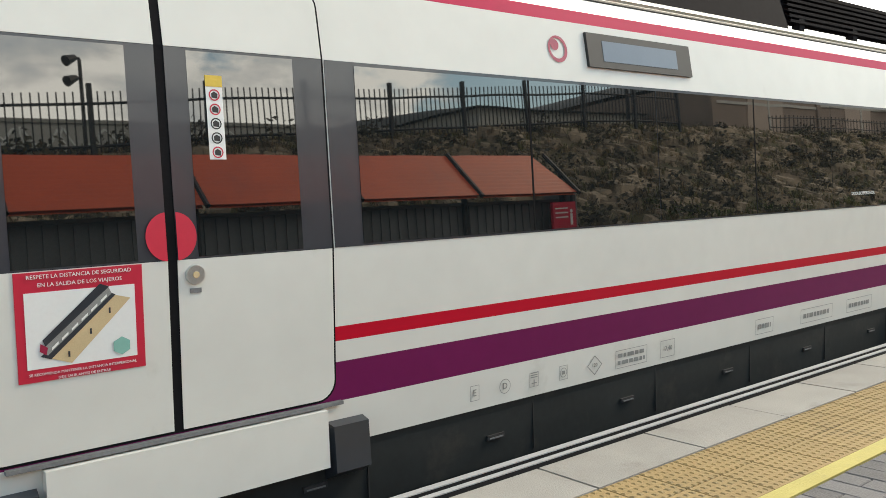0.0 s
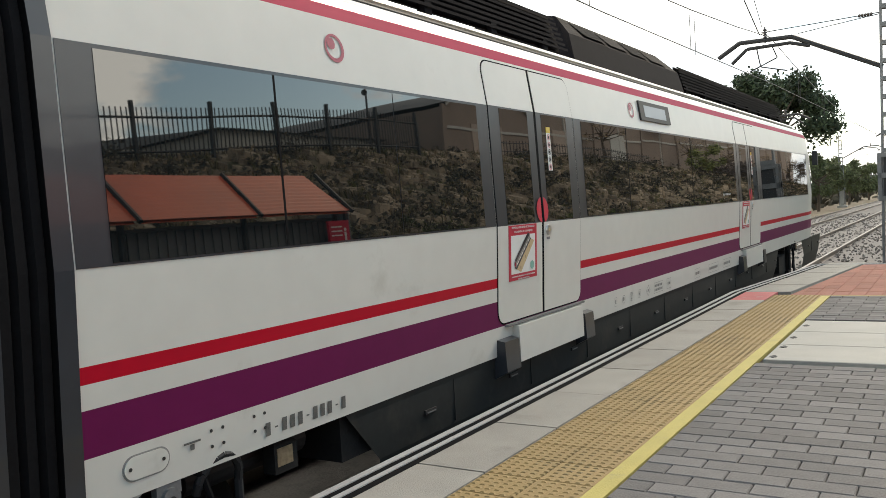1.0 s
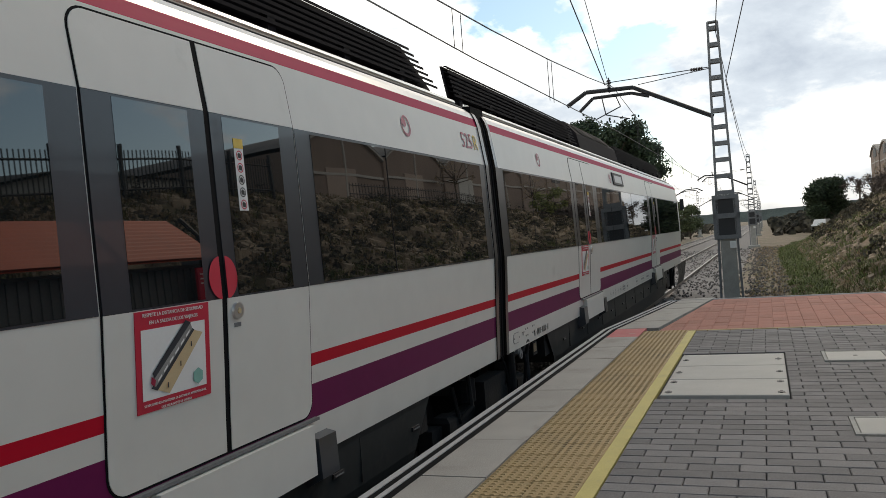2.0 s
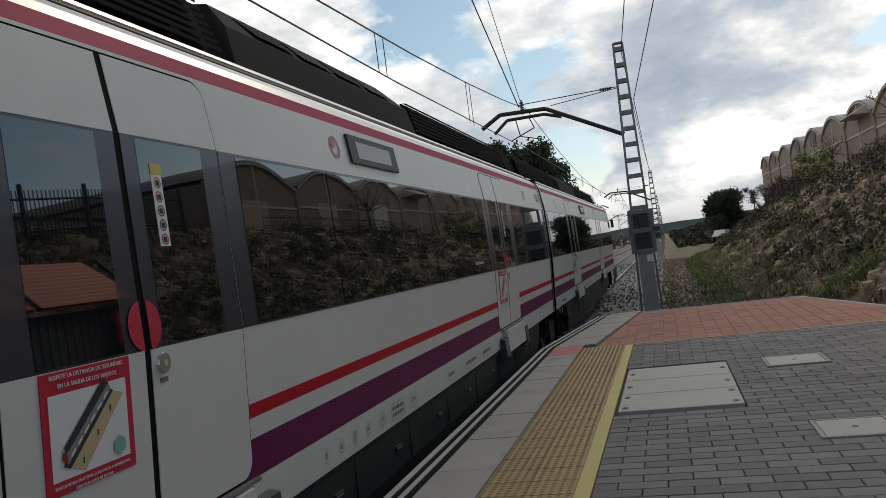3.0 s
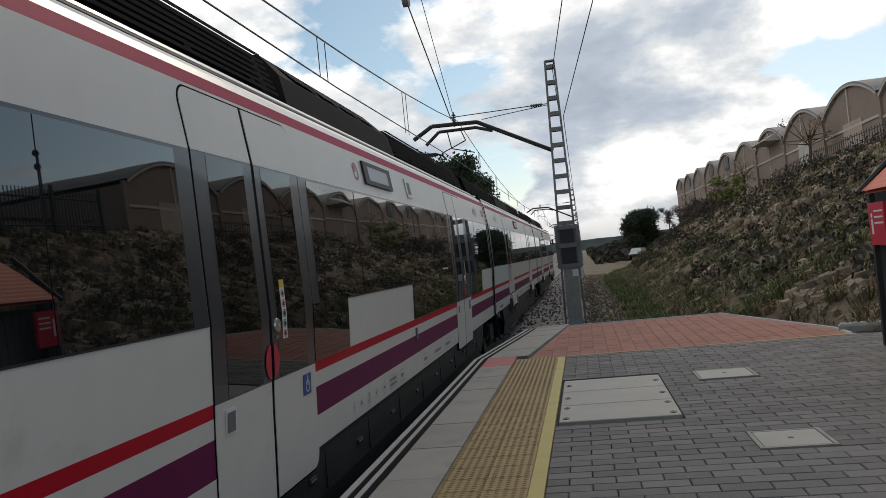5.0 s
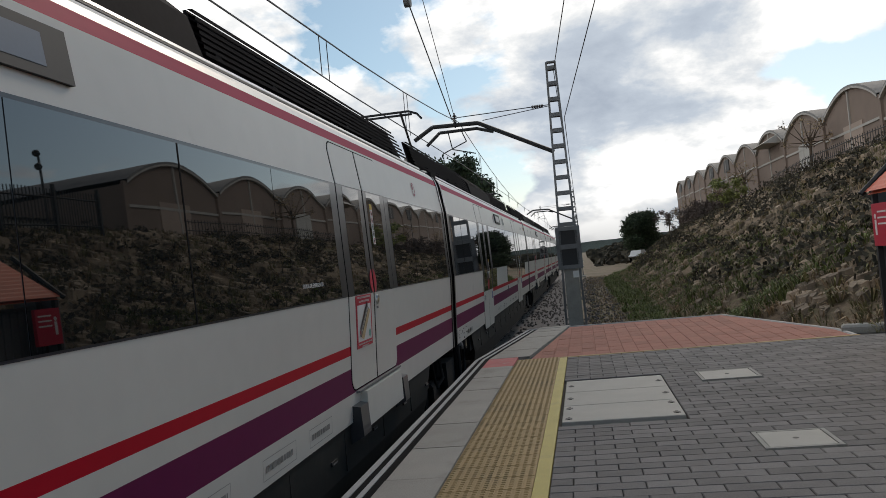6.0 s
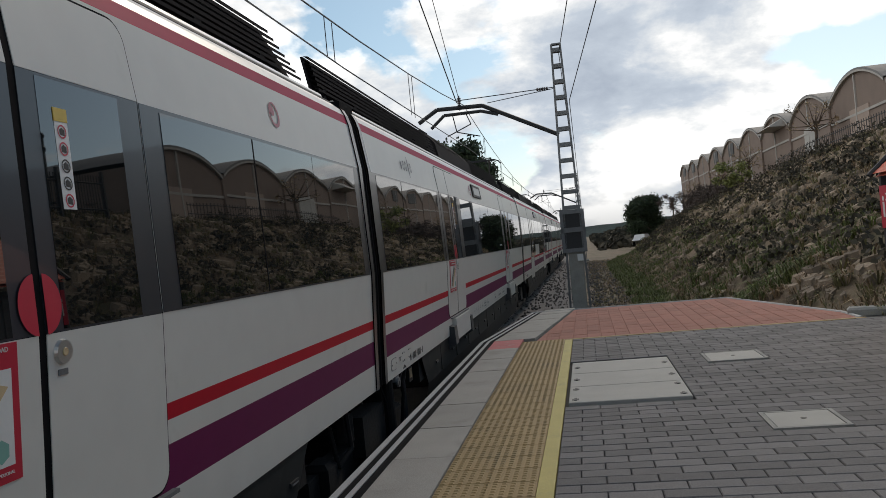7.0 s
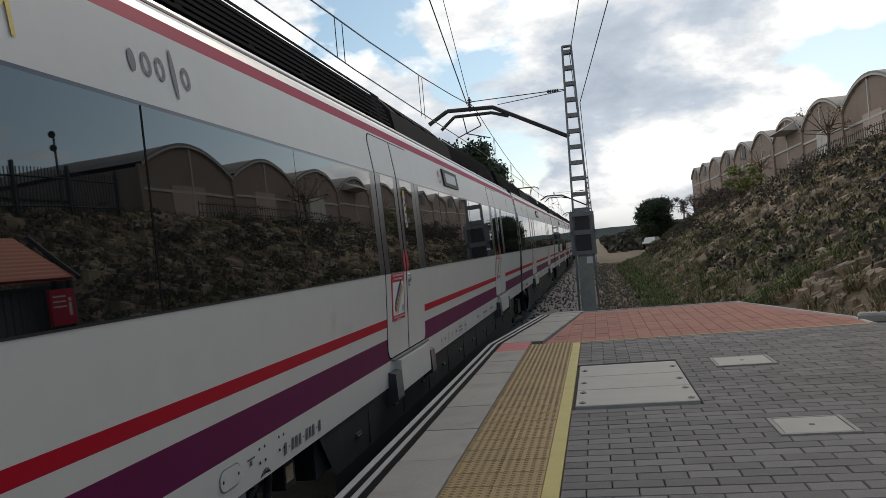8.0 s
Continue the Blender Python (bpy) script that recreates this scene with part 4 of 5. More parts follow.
def build_skirt(car, u0, u1):
    """A dark lower skirt with hatches and handles."""
    prof = [(-0.075, Z_BOT), (-0.08, 0.20), (-0.09, -0.12), (-0.16, -0.42), (-0.34, -0.45)]
    c = 0.45
    sh = Shape().loft([[(x, u0 + c * min(1, (Z_BOT - z) / 0.5), z) for x, z in prof], [(x, u1 - c * min(1, (Z_BOT - z) / 0.5), z) for x, z in prof]])
    sh.f = [f[::-1] for f in sh.f]
    sk = part("skirt", sh, M_SKIRT, car, "dark grey lower skirt")
    n = max(1, int((u1 - u0) / 1.25))
    for k in range(n):
        u = u0 + (u1 - u0) * (k + 0.5) / n + 0.3
        part("hatch_handle", Shape().box(-0.095, -0.070, u - 0.07, u + 0.07, 0.035, 0.065).box(-0.072, -0.066, u - 0.055, u + 0.055, 0.042, 0.050, 1), [M_DARKSTEEL, M_STEEL], sk)
        if k:
            uj = u0 + (u1 - u0) * k / n
            part("hatch_joint", Shape().box(-0.093, -0.078, uj - 0.004, uj + 0.004, -0.10, Z_BOT - 0.01), M_INK, sk)
    return sk


def bars(parent, u, z, rows, w, h, material, name="fine_print"):
    """Unreadable print as plain bars."""
    m = side_matrix(u, z, 0.0035)
    sh = Shape()
    for r in range(rows):
        x = -w / 2
        k = 0
        while x < w / 2 - 0.01:
            l = min((0.05, 0.03, 0.07, 0.04)[(k + r) % 4], w / 2 - x)
            y = h / 2 - h * (r + 0.5) / rows
            t = h / rows * 0.28
            sh.poly([m @ Vector(v) for v in ((x, y - t, 0), (x + l, y - t, 0), (x + l, y + t, 0), (x, y + t, 0))], [(0, 1, 2, 3)])
            x += l + 0.012
            k += 1
    return part(name, sh, material, parent)


def frame_lines(sh, m, w, h, t, shape=4, turn=0.785):
    """A thin outline: rectangle, diamond or ring."""
    n = shape
    for a in range(n):
        t0, t1 = turn + a * 2 * math.pi / n, turn + (a + 1) * 2 * math.pi / n
        sh.poly([m @ Vector((math.cos(q) * (w + e), math.sin(q) * (h + e), 0)) for q, e in ((t0, 0), (t0, t), (t1, t), (t1, 0))], [(0, 1, 2, 3)])


def build_marks(shell, u, fwd=1):
    """The row of small inspection marks above the skirt."""
    z = 0.355
    for k, (txt, kind) in enumerate((("E", 4), ("D", 20), ("", 4), ("", 4), ("120", 1))):
        uu = u + fwd * (0, 0.245, 0.495, 0.765, 1.07)[k]
        sh = Shape()
        m = side_matrix(uu, z, 0.004)
        if kind == 4:
            frame_lines(sh, m, 0.052 if k else 0.046, 0.062, 0.004)
        elif kind == 20:
            frame_lines(sh, m, 0.042, 0.042, 0.004, 20)
        else:
            frame_lines(sh, m, 0.068, 0.06, 0.008, 4, 0)
        if k == 2:
            for r in range(3):
                sh.box(-0.03, 0.03, 0.012 + 0.014 * r, 0.018 + 0.014 * r, 0, 0.001, 0, m)
            sh.box(-0.003, 0.003, -0.045, 0.0, 0, 0.001, 0, m); sh.box(-0.022, 0.022, -0.026, -0.02, 0, 0.001, 0, m)
        if k == 3:
            frame_lines(sh, m, 0.028, 0.028, 0.004, 16); sh.box(-0.014, 0.012, -0.012, 0.012, 0, 0.001, 0, m)
        part("inspection_mark", sh, M_FAINT, shell)
        if txt:
            words(txt, 0.058 if len(txt) == 1 else 0.038, side_matrix(uu, z, 0.004), M_FAINT, shell)
    bars(shell, u + fwd * 1.46, z, 2, 0.30, 0.10, M_FAINT)
    words("17,40", 0.05, side_matrix(u + fwd * 1.875, z, 0.004), M_FAINT, shell)
    for off, w in ((1.46, 0.24), (1.875, 0.115), (3.20, 0.19), (4.08, 0.40), (4.90, 0.36)):
        sh = Shape(); frame_lines(sh, side_matrix(u + fwd * off, z, 0.0035), w, 0.085, 0.005)
        part("inspection_mark", sh, M_FAINT, shell)
    bars(shell, u + fwd * 3.20, z, 1, 0.20, 0.07, M_FAINT)
    bars(shell, u + fwd * 4.08, z, 1, 0.48, 0.07, M_FAINT)
    bars(shell, u + fwd * 4.90, z, 1, 0.42, 0.07, M_FAINT)


def build_emblem(shell, u, z, r=0.13):
    """A round emblem: a ring and an off-centre disc."""
    sh = Shape()
    m = side_matrix(u, z, 0.005)
    for a in range(28):
        t0, t1 = a * 2 * math.pi / 28, (a + 1) * 2 * math.pi / 28
        th = lambda t: 0.76 + 0.06 * math.cos(t - 2.4)
        sh.poly([m @ Vector((q * r * math.cos(t), q * r * math.sin(t), 0)) for t, q in ((t0, th(t0)), (t0, 1), (t1, 1), (t1, th(t1)))], [(0, 1, 2, 3)])
    sh.poly([m @ Vector((-0.30 * r + 0.42 * r * math.cos(t), 0.30 * r + 0.42 * r * math.sin(t), 0)) for t in [i * math.pi / 10 for i in range(20)]], [tuple(range(20))])
    return part("emblem", sh, M_MAROON, shell, "round dark red emblem")


def build_wordmark(shell, u, z):
    """The operator's mark, as plain strokes of its size and colour."""
    sh = Shape()
    m = side_matrix(u, z, 0.005)
    for k, (lo, hi, w) in enumerate(((-0.06, 0.05, 0.030), (-0.06, 0.06, 0.042), (-0.06, 0.06, 0.042), (-0.13, 0.13, 0.022), (-0.06, 0.06, 0.042))):
        x, mid, hh = -0.25 + 0.125 * k, (lo + hi) / 2, (hi - lo) / 2
        turn = [2 * math.pi * i / 28 for i in range(28)]
        outer = [m @ Vector((x + w * math.cos(a), mid + hh * math.sin(a), 0)) for a in turn]
        if w < 0.035:
            sh.poly(outer, [tuple(range(28))])
        else:
            inner = [m @ Vector((x + (w - 0.017) * math.cos(a), mid + (hh - 0.02) * math.sin(a), 0)) for a in turn]
            sh.poly(outer + inner, [(i, (i + 1) % 28, 28 + (i + 1) % 28, 28 + i) for i in range(28)])
    return part("operator_mark", sh, M_LOGO, shell, "dark violet operator mark")


def build_display(shell, u, z):
    d = part("side_display", on_side(u - 0.57, u + 0.57, z - 0.115, z + 0.115, 0.022), M_INK, shell, "black destination display with a blank screen")
    part("display_screen", on_side(u - 0.42, u + 0.40, z - 0.07, z + 0.068, 0.024), M_SCREEN, d)
    return d


def build_car(kind, label, nose=0, front_text="", rear_text="", wordmark=0, display=1, panto=False):
    """One car. Its own space: origin at platform height on the side plane, y forwards; rear gap at 0, forward gap at CAR_L."""
    car = thing("railcar", label, "train car", None, "cars of the train")
    u0, u1 = 0.20, CAR_L - 0.20
    if nose > 0:
        u1 = 19.4
    if nose < 0:
        u0 = -2.3
    shell = build_shell(car, u0, u1, nose)
    low = kind == "low"
    d1, d2 = DOOR_C, CAR_L - DOOR_C + (0.14 if low else 0)
    doors = (d1, d2)
    # window band between and beside the doors
    hw = DOOR_W / 2 + 0.02
    spans = [(u0 + 0.02, d1 - hw), (d1 + hw, d2 - hw), (d2 + hw, u1 - 0.02)]
    for i, (a, b) in enumerate(spans):
        part("window_surround", on_side(a, b, Z_WIN, Z_TOP, 0.003), M_GREY, shell, "dark grey window surround")
        ga, gb = a + (0.17 if i or nose >= 0 else 0.3), b - 0.17
        if i == 2 and nose > 0:
            gb = b - 0.1
        joints = [ga] + [ga + (gb - ga) * k / (3 if i != 1 else 5) for k in range(1, 3 if i != 1 else 5)] + [gb]
        for q0, q1 in zip(joints, joints[1:]):
            if q1 != gb and joints.index(q1) % 2:
                part("window_mullion", on_side(q1 - 0.007, q1 + 0.007, Z_WIN + 0.012, Z_TOP - 0.02, 0.0075), M_RUBBER, shell)
            part("window_pane", on_side(q0 + 0.004, q1 - 0.004, Z_WIN + 0.012, Z_TOP - 0.02, 0.006), M_GLASS, shell, "tinted window pane")
    if low:
        # between the doors the glazing reaches down to the red stripe
        part("low_glazing", on_side(d2 + hw - 0.006, 15.72, 0.88, Z_WIN + 0.01, 0.007), M_LOWGL, shell, "deep tinted window")
        part("low_glazing", on_side(9.12, d2 - hw + 0.006, 0.88, Z_WIN + 0.01, 0.007), M_LOWGL, shell, "deep tinted window")
        part("low_glazing", on_side(d1 + hw - 0.006, d1 + hw + 0.9, 0.88, Z_WIN + 0.01, 0.007), M_LOWGL, shell, "deep tinted window")
        part("side_vent", on_side(9.50, 9.82, 2.335, 2.565, 0.012), M_WHITE, shell, "white framed square vent")
        part("vent_hole", on_side(9.58, 9.74, 2.375, 2.525, 0.014), M_STEEL, shell)
        part("lever_box", on_side(9.17, 9.25, 0.64, 0.775, 0.014), M_STEEL, shell, "small grey lever box")
    for d in doors:
        build_door(car, d, low, poster=not low)
    build_marks(shell, d1 + 1.785)
    if display:
        du = 8.12
        build_display(shell, du, 2.463)
        build_emblem(shell, du - 0.84, 2.445, 0.088)
    if not low:
        build_emblem(shell, CAR_L - 2.08 if nose <= 0 else 2.06, 2.448, 0.088)
    for txt, u in ((front_text, u1 - 0.42), (rear_text, u0 + 1.35)):
        if txt:
            words(txt[:-1], 0.215, side_matrix(u, 2.45, 0.005), M_MAROON, shell)
            words(txt[-1], 0.215, side_matrix(u + 0.25, 2.45, 0.005), M_GOLD, shell)
    if wordmark:
        build_wordmark(shell, wordmark, 2.44)
    if nose < 0:
        words("M", 0.24, side_matrix(-0.93, 2.42, 0.005), M_GOLD, shell)
    mm = side_matrix(1.60, 0.337, 0.0035)
    for k in range(11):
        num = Shape()
        x = -0.315 + 0.063 * k
        if k in (1, 5, 9):
            num.box(x - 0.011, x + 0.011, -0.004, 0.004, 0, 0.001, 0, mm)
        else:
            num.box(x - 0.018, x + 0.018, -0.036, 0.036, 0, 0.001, 0, mm)
        part("number_bar", num, M_STENCIL, shell)
    for cu in (0.90, 1.19):
        for q in range(4):
            part("bolt", Shape().disc((side(0.39) + 0.001, cu + 0.075 * (q % 2), 0.352 + 0.078 * (q // 2)), (1, 0, 0), 0.009, 0.004, 8), M_INK, shell)
    mm = side_matrix(0.78, 0.385, 0.0035)
    part("jacking_mark", Shape().box(-0.05, 0.05, 0.016, 0.026, 0, 0.001, 0, mm).box(-0.012, 0.012, -0.016, 0.012, 0, 0.001, 0, mm), M_STENCIL, shell)
    part("lifting_lug", Shape().box(-0.10, -0.06, 0.57, 0.71, 0.19, Z_BOT).disc((-0.06, 0.64, 0.18), (1, 0, 0), 0.05, 0.02, 16).disc((-0.04, 0.64, 0.17), (1, 0, 0), 0.02, 0.004, 12, 1), [M_STEEL, M_INK], shell, "grey lifting lug")
    part("filler_hatch", rounded(0.40, 0.64, 0.325, 0.43, 0.006, 0.055, ("lb", "rb", "lt", "rt")), M_WHITE, shell)
    part("hatch_seal", rounded(0.392, 0.648, 0.317, 0.438, 0.002, 0.06, ("lb", "rb", "lt", "rt")), M_FAINT, shell)
    for uu in (0.43, 0.61):
        part("hatch_lock", Shape().disc((side(0.377) + 0.004, uu, 0.377), (1, 0, 0), 0.009, 0.004, 10), M_INK, shell)
    words("SALIDA DE EMERGENCIA", 0.042, side_matrix(d2 - 1.7, Z_WIN + 0.13, 0.009), M_SIGNWHITE, shell)
    # roof
    part("gutter", Shape().tube((-0.235, u0, 2.850), (-0.235, u1, 2.850), 0.016, n=8), M_DARKSTEEL, shell)
    part("roof_rail", Shape().tube((-0.33, u0, 2.915), (-0.33, u1, 2.915), 0.034, n=10), M_CHROME, shell, "bright aluminium roof rail")
    acu = CAR_L / 2 - 0.15
    build_louvres(car, u0 + (0.06 if nose >= 0 else 2.2), acu - 2.2, 0.1, 0.1)
    build_ac(car, acu)
    if not panto:
        build_louvres(car, acu + 2.2, (u1 - 0.04) if nose <= 0 else u1 + 0.2, 0.1, 0.5)
    else:
        build_louvres(car, acu + 2.2, u1 - 0.04, 0.1, 0.5)
        # one raised at the rear, one folded at the front
        for ub, up_ in ((3.4, True), (u1 - 0.7, False)):
            kz, hz_ = (3.85, 4.26) if up_ else (3.72, 3.80)
            ku, hu = (ub + 1.2, ub - 1.2) if up_ else (ub - 1.7, ub - 0.1)
            pan = part("pantograph", Shape().box(-2.0, -0.94, ub - 0.9, ub + 0.6, 3.30, 3.37).path([(-1.2, ub - 0.7, 3.37), (-1.3, ku, kz)], 0.035).path([(-1.74, ub - 0.7, 3.37), (-1.64, ku, kz)], 0.035)
                       .path([(-1.3, ku, kz), (-1.0, hu, hz_)], 0.022).path([(-1.64, ku, kz), (-1.94, hu, hz_)], 0.022), M_DARKSTEEL, car, "raised pantograph" if up_ else "folded pantograph")
            part("collector_head", Shape().path([(-0.62, hu, hz_ - 0.16), (-0.7, hu, hz_ - 0.06), (-0.85, hu, hz_), (-2.09, hu, hz_), (-2.24, hu, hz_ - 0.06), (-2.32, hu, hz_ - 0.16)], 0.022)
                 .path([(-0.85, hu + 0.3, hz_), (-2.09, hu + 0.3, hz_)], 0.022), M_DARKSTEEL, pan)
            for k in range(4):
                c = (-0.98 - 0.98 * (k % 2), ub - 0.8 + 1.3 * (k // 2))
                part("insulator", Shape().tube((*c, 3.0), (*c, 3.3), 0.05, n=10), M_INSUL, pan)
    # underside
    build_skirt(car, 1.95, CAR_L - 1.95)
    if nose > 0:
        build_skirt(car, 18.6, 21.6)
    part("underframe", Shape().box(-2.86, -0.12, 1.95, CAR_L - 1.95, -0.05, Z_BOT - 0.004).box(-2.3, -0.62, u0 + 0.1, u1 - 0.1, -0.02, Z_BOT - 0.008), M_UNDER, car, "dark underframe")
    part("underfloor_gear", Shape().box(-2.7, -0.34, 4.0, CAR_L - 4.0, -0.45, -0.05), M_UNDER, car)
    build_wheels(car, 0.0 if nose <= 0 else 0.0)
    if nose > 0:
        build_wheels(car, 16.6)
    # bellows at the rear gap
    if nose >= 0:
        core = part("gangway", Shape().box(-2.8, -0.14, -0.2, 0.2, 0.2, 2.86), M_RUBBER, car, "black rubber gangway bellows")
        for k in range(5):
            u = -0.20 + 0.08 * k
            bel = Shape()
            pts = [(x - 0.015, z) for x, z in PROFILE] + [(-2.94 - x + 0.015, z) for x, z in PROFILE[-2::-1]]
            ring = lambda y, o: [(x - o * (1 if x > -1.47 else -1), y, z - (o if z > 2.8 else 0)) for x, z in pts]
            bel.loft([ring(u, 0.03), ring(u + 0.02, 0), ring(u + 0.06, 0), ring(u + 0.08, 0.03)])
            bel.f = [f[::-1] for f in bel.f]
            part("bellows_fold", bel, M_RUBBER, core)
        for s in (-0.205, 0.115):
            pts = [(x + 0.012, z) for x, z in PROFILE[:-3]]
            ring = Shape().loft([[(x, s, z) for x, z in pts], [(x, s + 0.09, z) for x, z in pts]])
            ring.f = [f[::-1] for f in ring.f]
            part("gangway_frame", ring, M_GREY, car)
    if nose > 0:
        cab = Shape()
        cab.poly([(-0.12, u1 + 1.62, 1.45), (-0.03, u1 + 0.75, 1.42), (-0.06, u1 + 0.6, 2.25), (-0.2, u1 + 1.15, 2.3)], [(0, 1, 2, 3)])
        part("cab_side_window", cab, M_GLASS, shell)
        part("cab_window", Shape().poly([(-0.28, u1 + 2.05, 1.5), (-2.66, u1 + 2.05, 1.5), (-2.5, u1 + 1.65, 2.2), (-0.44, u1 + 1.65, 2.2)], [(0, 1, 2, 3)]), M_GLASS, shell)
        part("coupler", Shape().tube((-1.47, u1 + 1.6, 0.25), (-1.47, u1 + 2.6, 0.25), 0.13, n=12).box(-2.2, -0.74, u1 + 0.8, u1 + 1.7, -0.30, 0.30), M_UNDER, car)
        part("mirror", Shape().chamfer(-0.02, 0.10, u1 + 0.9, u1 + 1.0, 2.0, 2.35, 0.02), M_DARKSTEEL, shell)
    return car


CARS = [
    (build_car("end", "white end car with red and purple stripes and rounded cab", 1, "", "", 0, 1), 0),
    (build_car("mid", "white middle car with emblem and fleet number", 0, "525R", "", 1.97, 1), -1),
    (build_car("low", "white low-floor middle car with deep tinted windows", 0, "025R", "", CAR_L - 1.85, 1, True), -2),
    (build_car("mid", "white middle car with operator mark", 0, "", "", 1.97, 1), -3),
    (build_car("end", "white rear end car with emblem and display", -1, "", "", 0.17, 1), -4),
]

# ---- overhead line ----


def build_mast(m, name="catenary_mast", arm=True, label="tall lattice catenary mast of galvanised steel with a cantilever arm"):
    t = thing(name, label, "catenary mast", m, "catenary masts")
    lo, hi = -1.0, 7.2
    sh = Shape()
    for s in (-1, 1):
        def X(z): return s * (0.30 - 0.17 * (z - lo) / (hi - lo))
        sh.poly([(X(lo) - .03, -.10, lo), (X(lo) + .03, -.10, lo), (X(lo) + .03, .10, lo), (X(lo) - .03, .10, lo),
                 (X(hi) - .03, -.10, hi), (X(hi) + .03, -.10, hi), (X(hi) + .03, .10, hi), (X(hi) - .03, .10, hi)],
                [(0, 1, 5, 4), (1, 2, 6, 5), (2, 3, 7, 6), (3, 0, 4, 7), (4, 5, 6, 7)])
    part("upright", sh, M_STEEL, t)
    z = lo + 0.5
    while z < hi:
        w = 0.30 - 0.17 * (z - lo) / (hi - lo)
        if z > 2.3:
            part("batten", Shape().box(-w, w, -0.105, 0.105, z - 0.06, z + 0.06), M_STEEL, t)
        z += 0.47
    part("cap", Shape().box(-0.13, 0.13, -0.1, 0.1, hi - 0.02, hi + 0.02), M_STEEL, t)
    if arm:
        part("cantilever", Shape().path([(-0.15, 0, 4.52), (-2.35, 0, 5.66), (-3.75, 0, 5.70), (-4.35, 0, 5.35)], 0.065, 8).path([(-1.9, 0, 5.34), (-2.4, 0, 5.50), (-3.55, 0, 5.50), (-3.98, 0, 5.14)], 0.05, 8), M_DARKSTEEL, t, "dark bent cantilever arm")
        part("tie", Shape().tube((-0.13, 0.05, 5.95), (-3.15, 0, 5.9), 0.014, n=6).tube((-0.13, -0.05, 5.9), (-2.2, 0, 5.72), 0.012, n=6), M_WIRE, t)
        ins = Shape()
        for q in range(5):
            ins.tube((-3.05, 0, 5.66 + 0.07 * q), (-3.05, 0, 5.70 + 0.07 * q), 0.075, 0.05, n=12)
            part("tie_insulator", Shape().tube((-0.35 - 0.07 * q, 0, 5.93), (-0.41 - 0.07 * q, 0, 5.93), 0.055, 0.04, n=10), M_INSUL, t)
        ins.tube((-3.05, 0, 5.6), (-3.05, 0, 6.05), 0.025)
        part("insulator", ins, M_INSUL, t)
        part("registration_arm", Shape().path([(-3.3, 0, 5.55), (-3.2, 0, 4.95), (-2.5, 0, 4.75)], 0.018).path([(-2.9, 0, 5.55), (-2.75, 0, 5.15), (-3.5, 0, 4.85)], 0.018), M_DARKSTEEL, t)
    # equipment cabinet and concrete foot
    cb = Shape()
    for a in ((-0.36, 0.36, -0.16, -0.12, 0.98, 2.25), (-0.36, 0.36, 0.12, 0.16, 0.98, 2.25)):
        for zz in ((0.98, 1.10), (1.58, 1.72), (2.13, 2.25)):
            cb.box(a[0], a[1], a[2], a[3], *zz)
        cb.box(-0.36, -0.27, a[2], a[3], 1.10, 2.13); cb.box(0.27, 0.36, a[2], a[3], 1.10, 2.13)
    part("box_frame", cb, M_STEEL, t)
    part("box_plate", Shape().box(-0.27, 0.27, -0.10, 0.10, 1.05, 2.2), M_DARKSTEEL, t)
    part("warning_plate", Shape().box(0.05, 0.22, -0.17, -0.16, 0.72, 0.92), M_SIGNWHITE, t)
    part("lower_panel", Shape().box(-0.21, 0.21, -0.07, 0.07, -0.75, 0.99), M_KERB, t, "pale lower panel")
    part("footing", Shape().chamfer(-0.5, 0.5, -0.5, 0.5, -1.2, -0.75, 0.05), M_KERB, t)
    return t


MAST_Y = 25.0
mast = build_mast(pose(-0.02, MAST_Y, 0))
for k in range(1, 6):
    copy_thing(mast, pose(-0.02, MAST_Y + 52 * k, 0))
for k in range(0, 5):
    copy_thing(mast, pose(2 * TRACK_X - 3.9 + 0.02, MAST_Y + 26 + 52 * k, 0, 0, 0, 180))


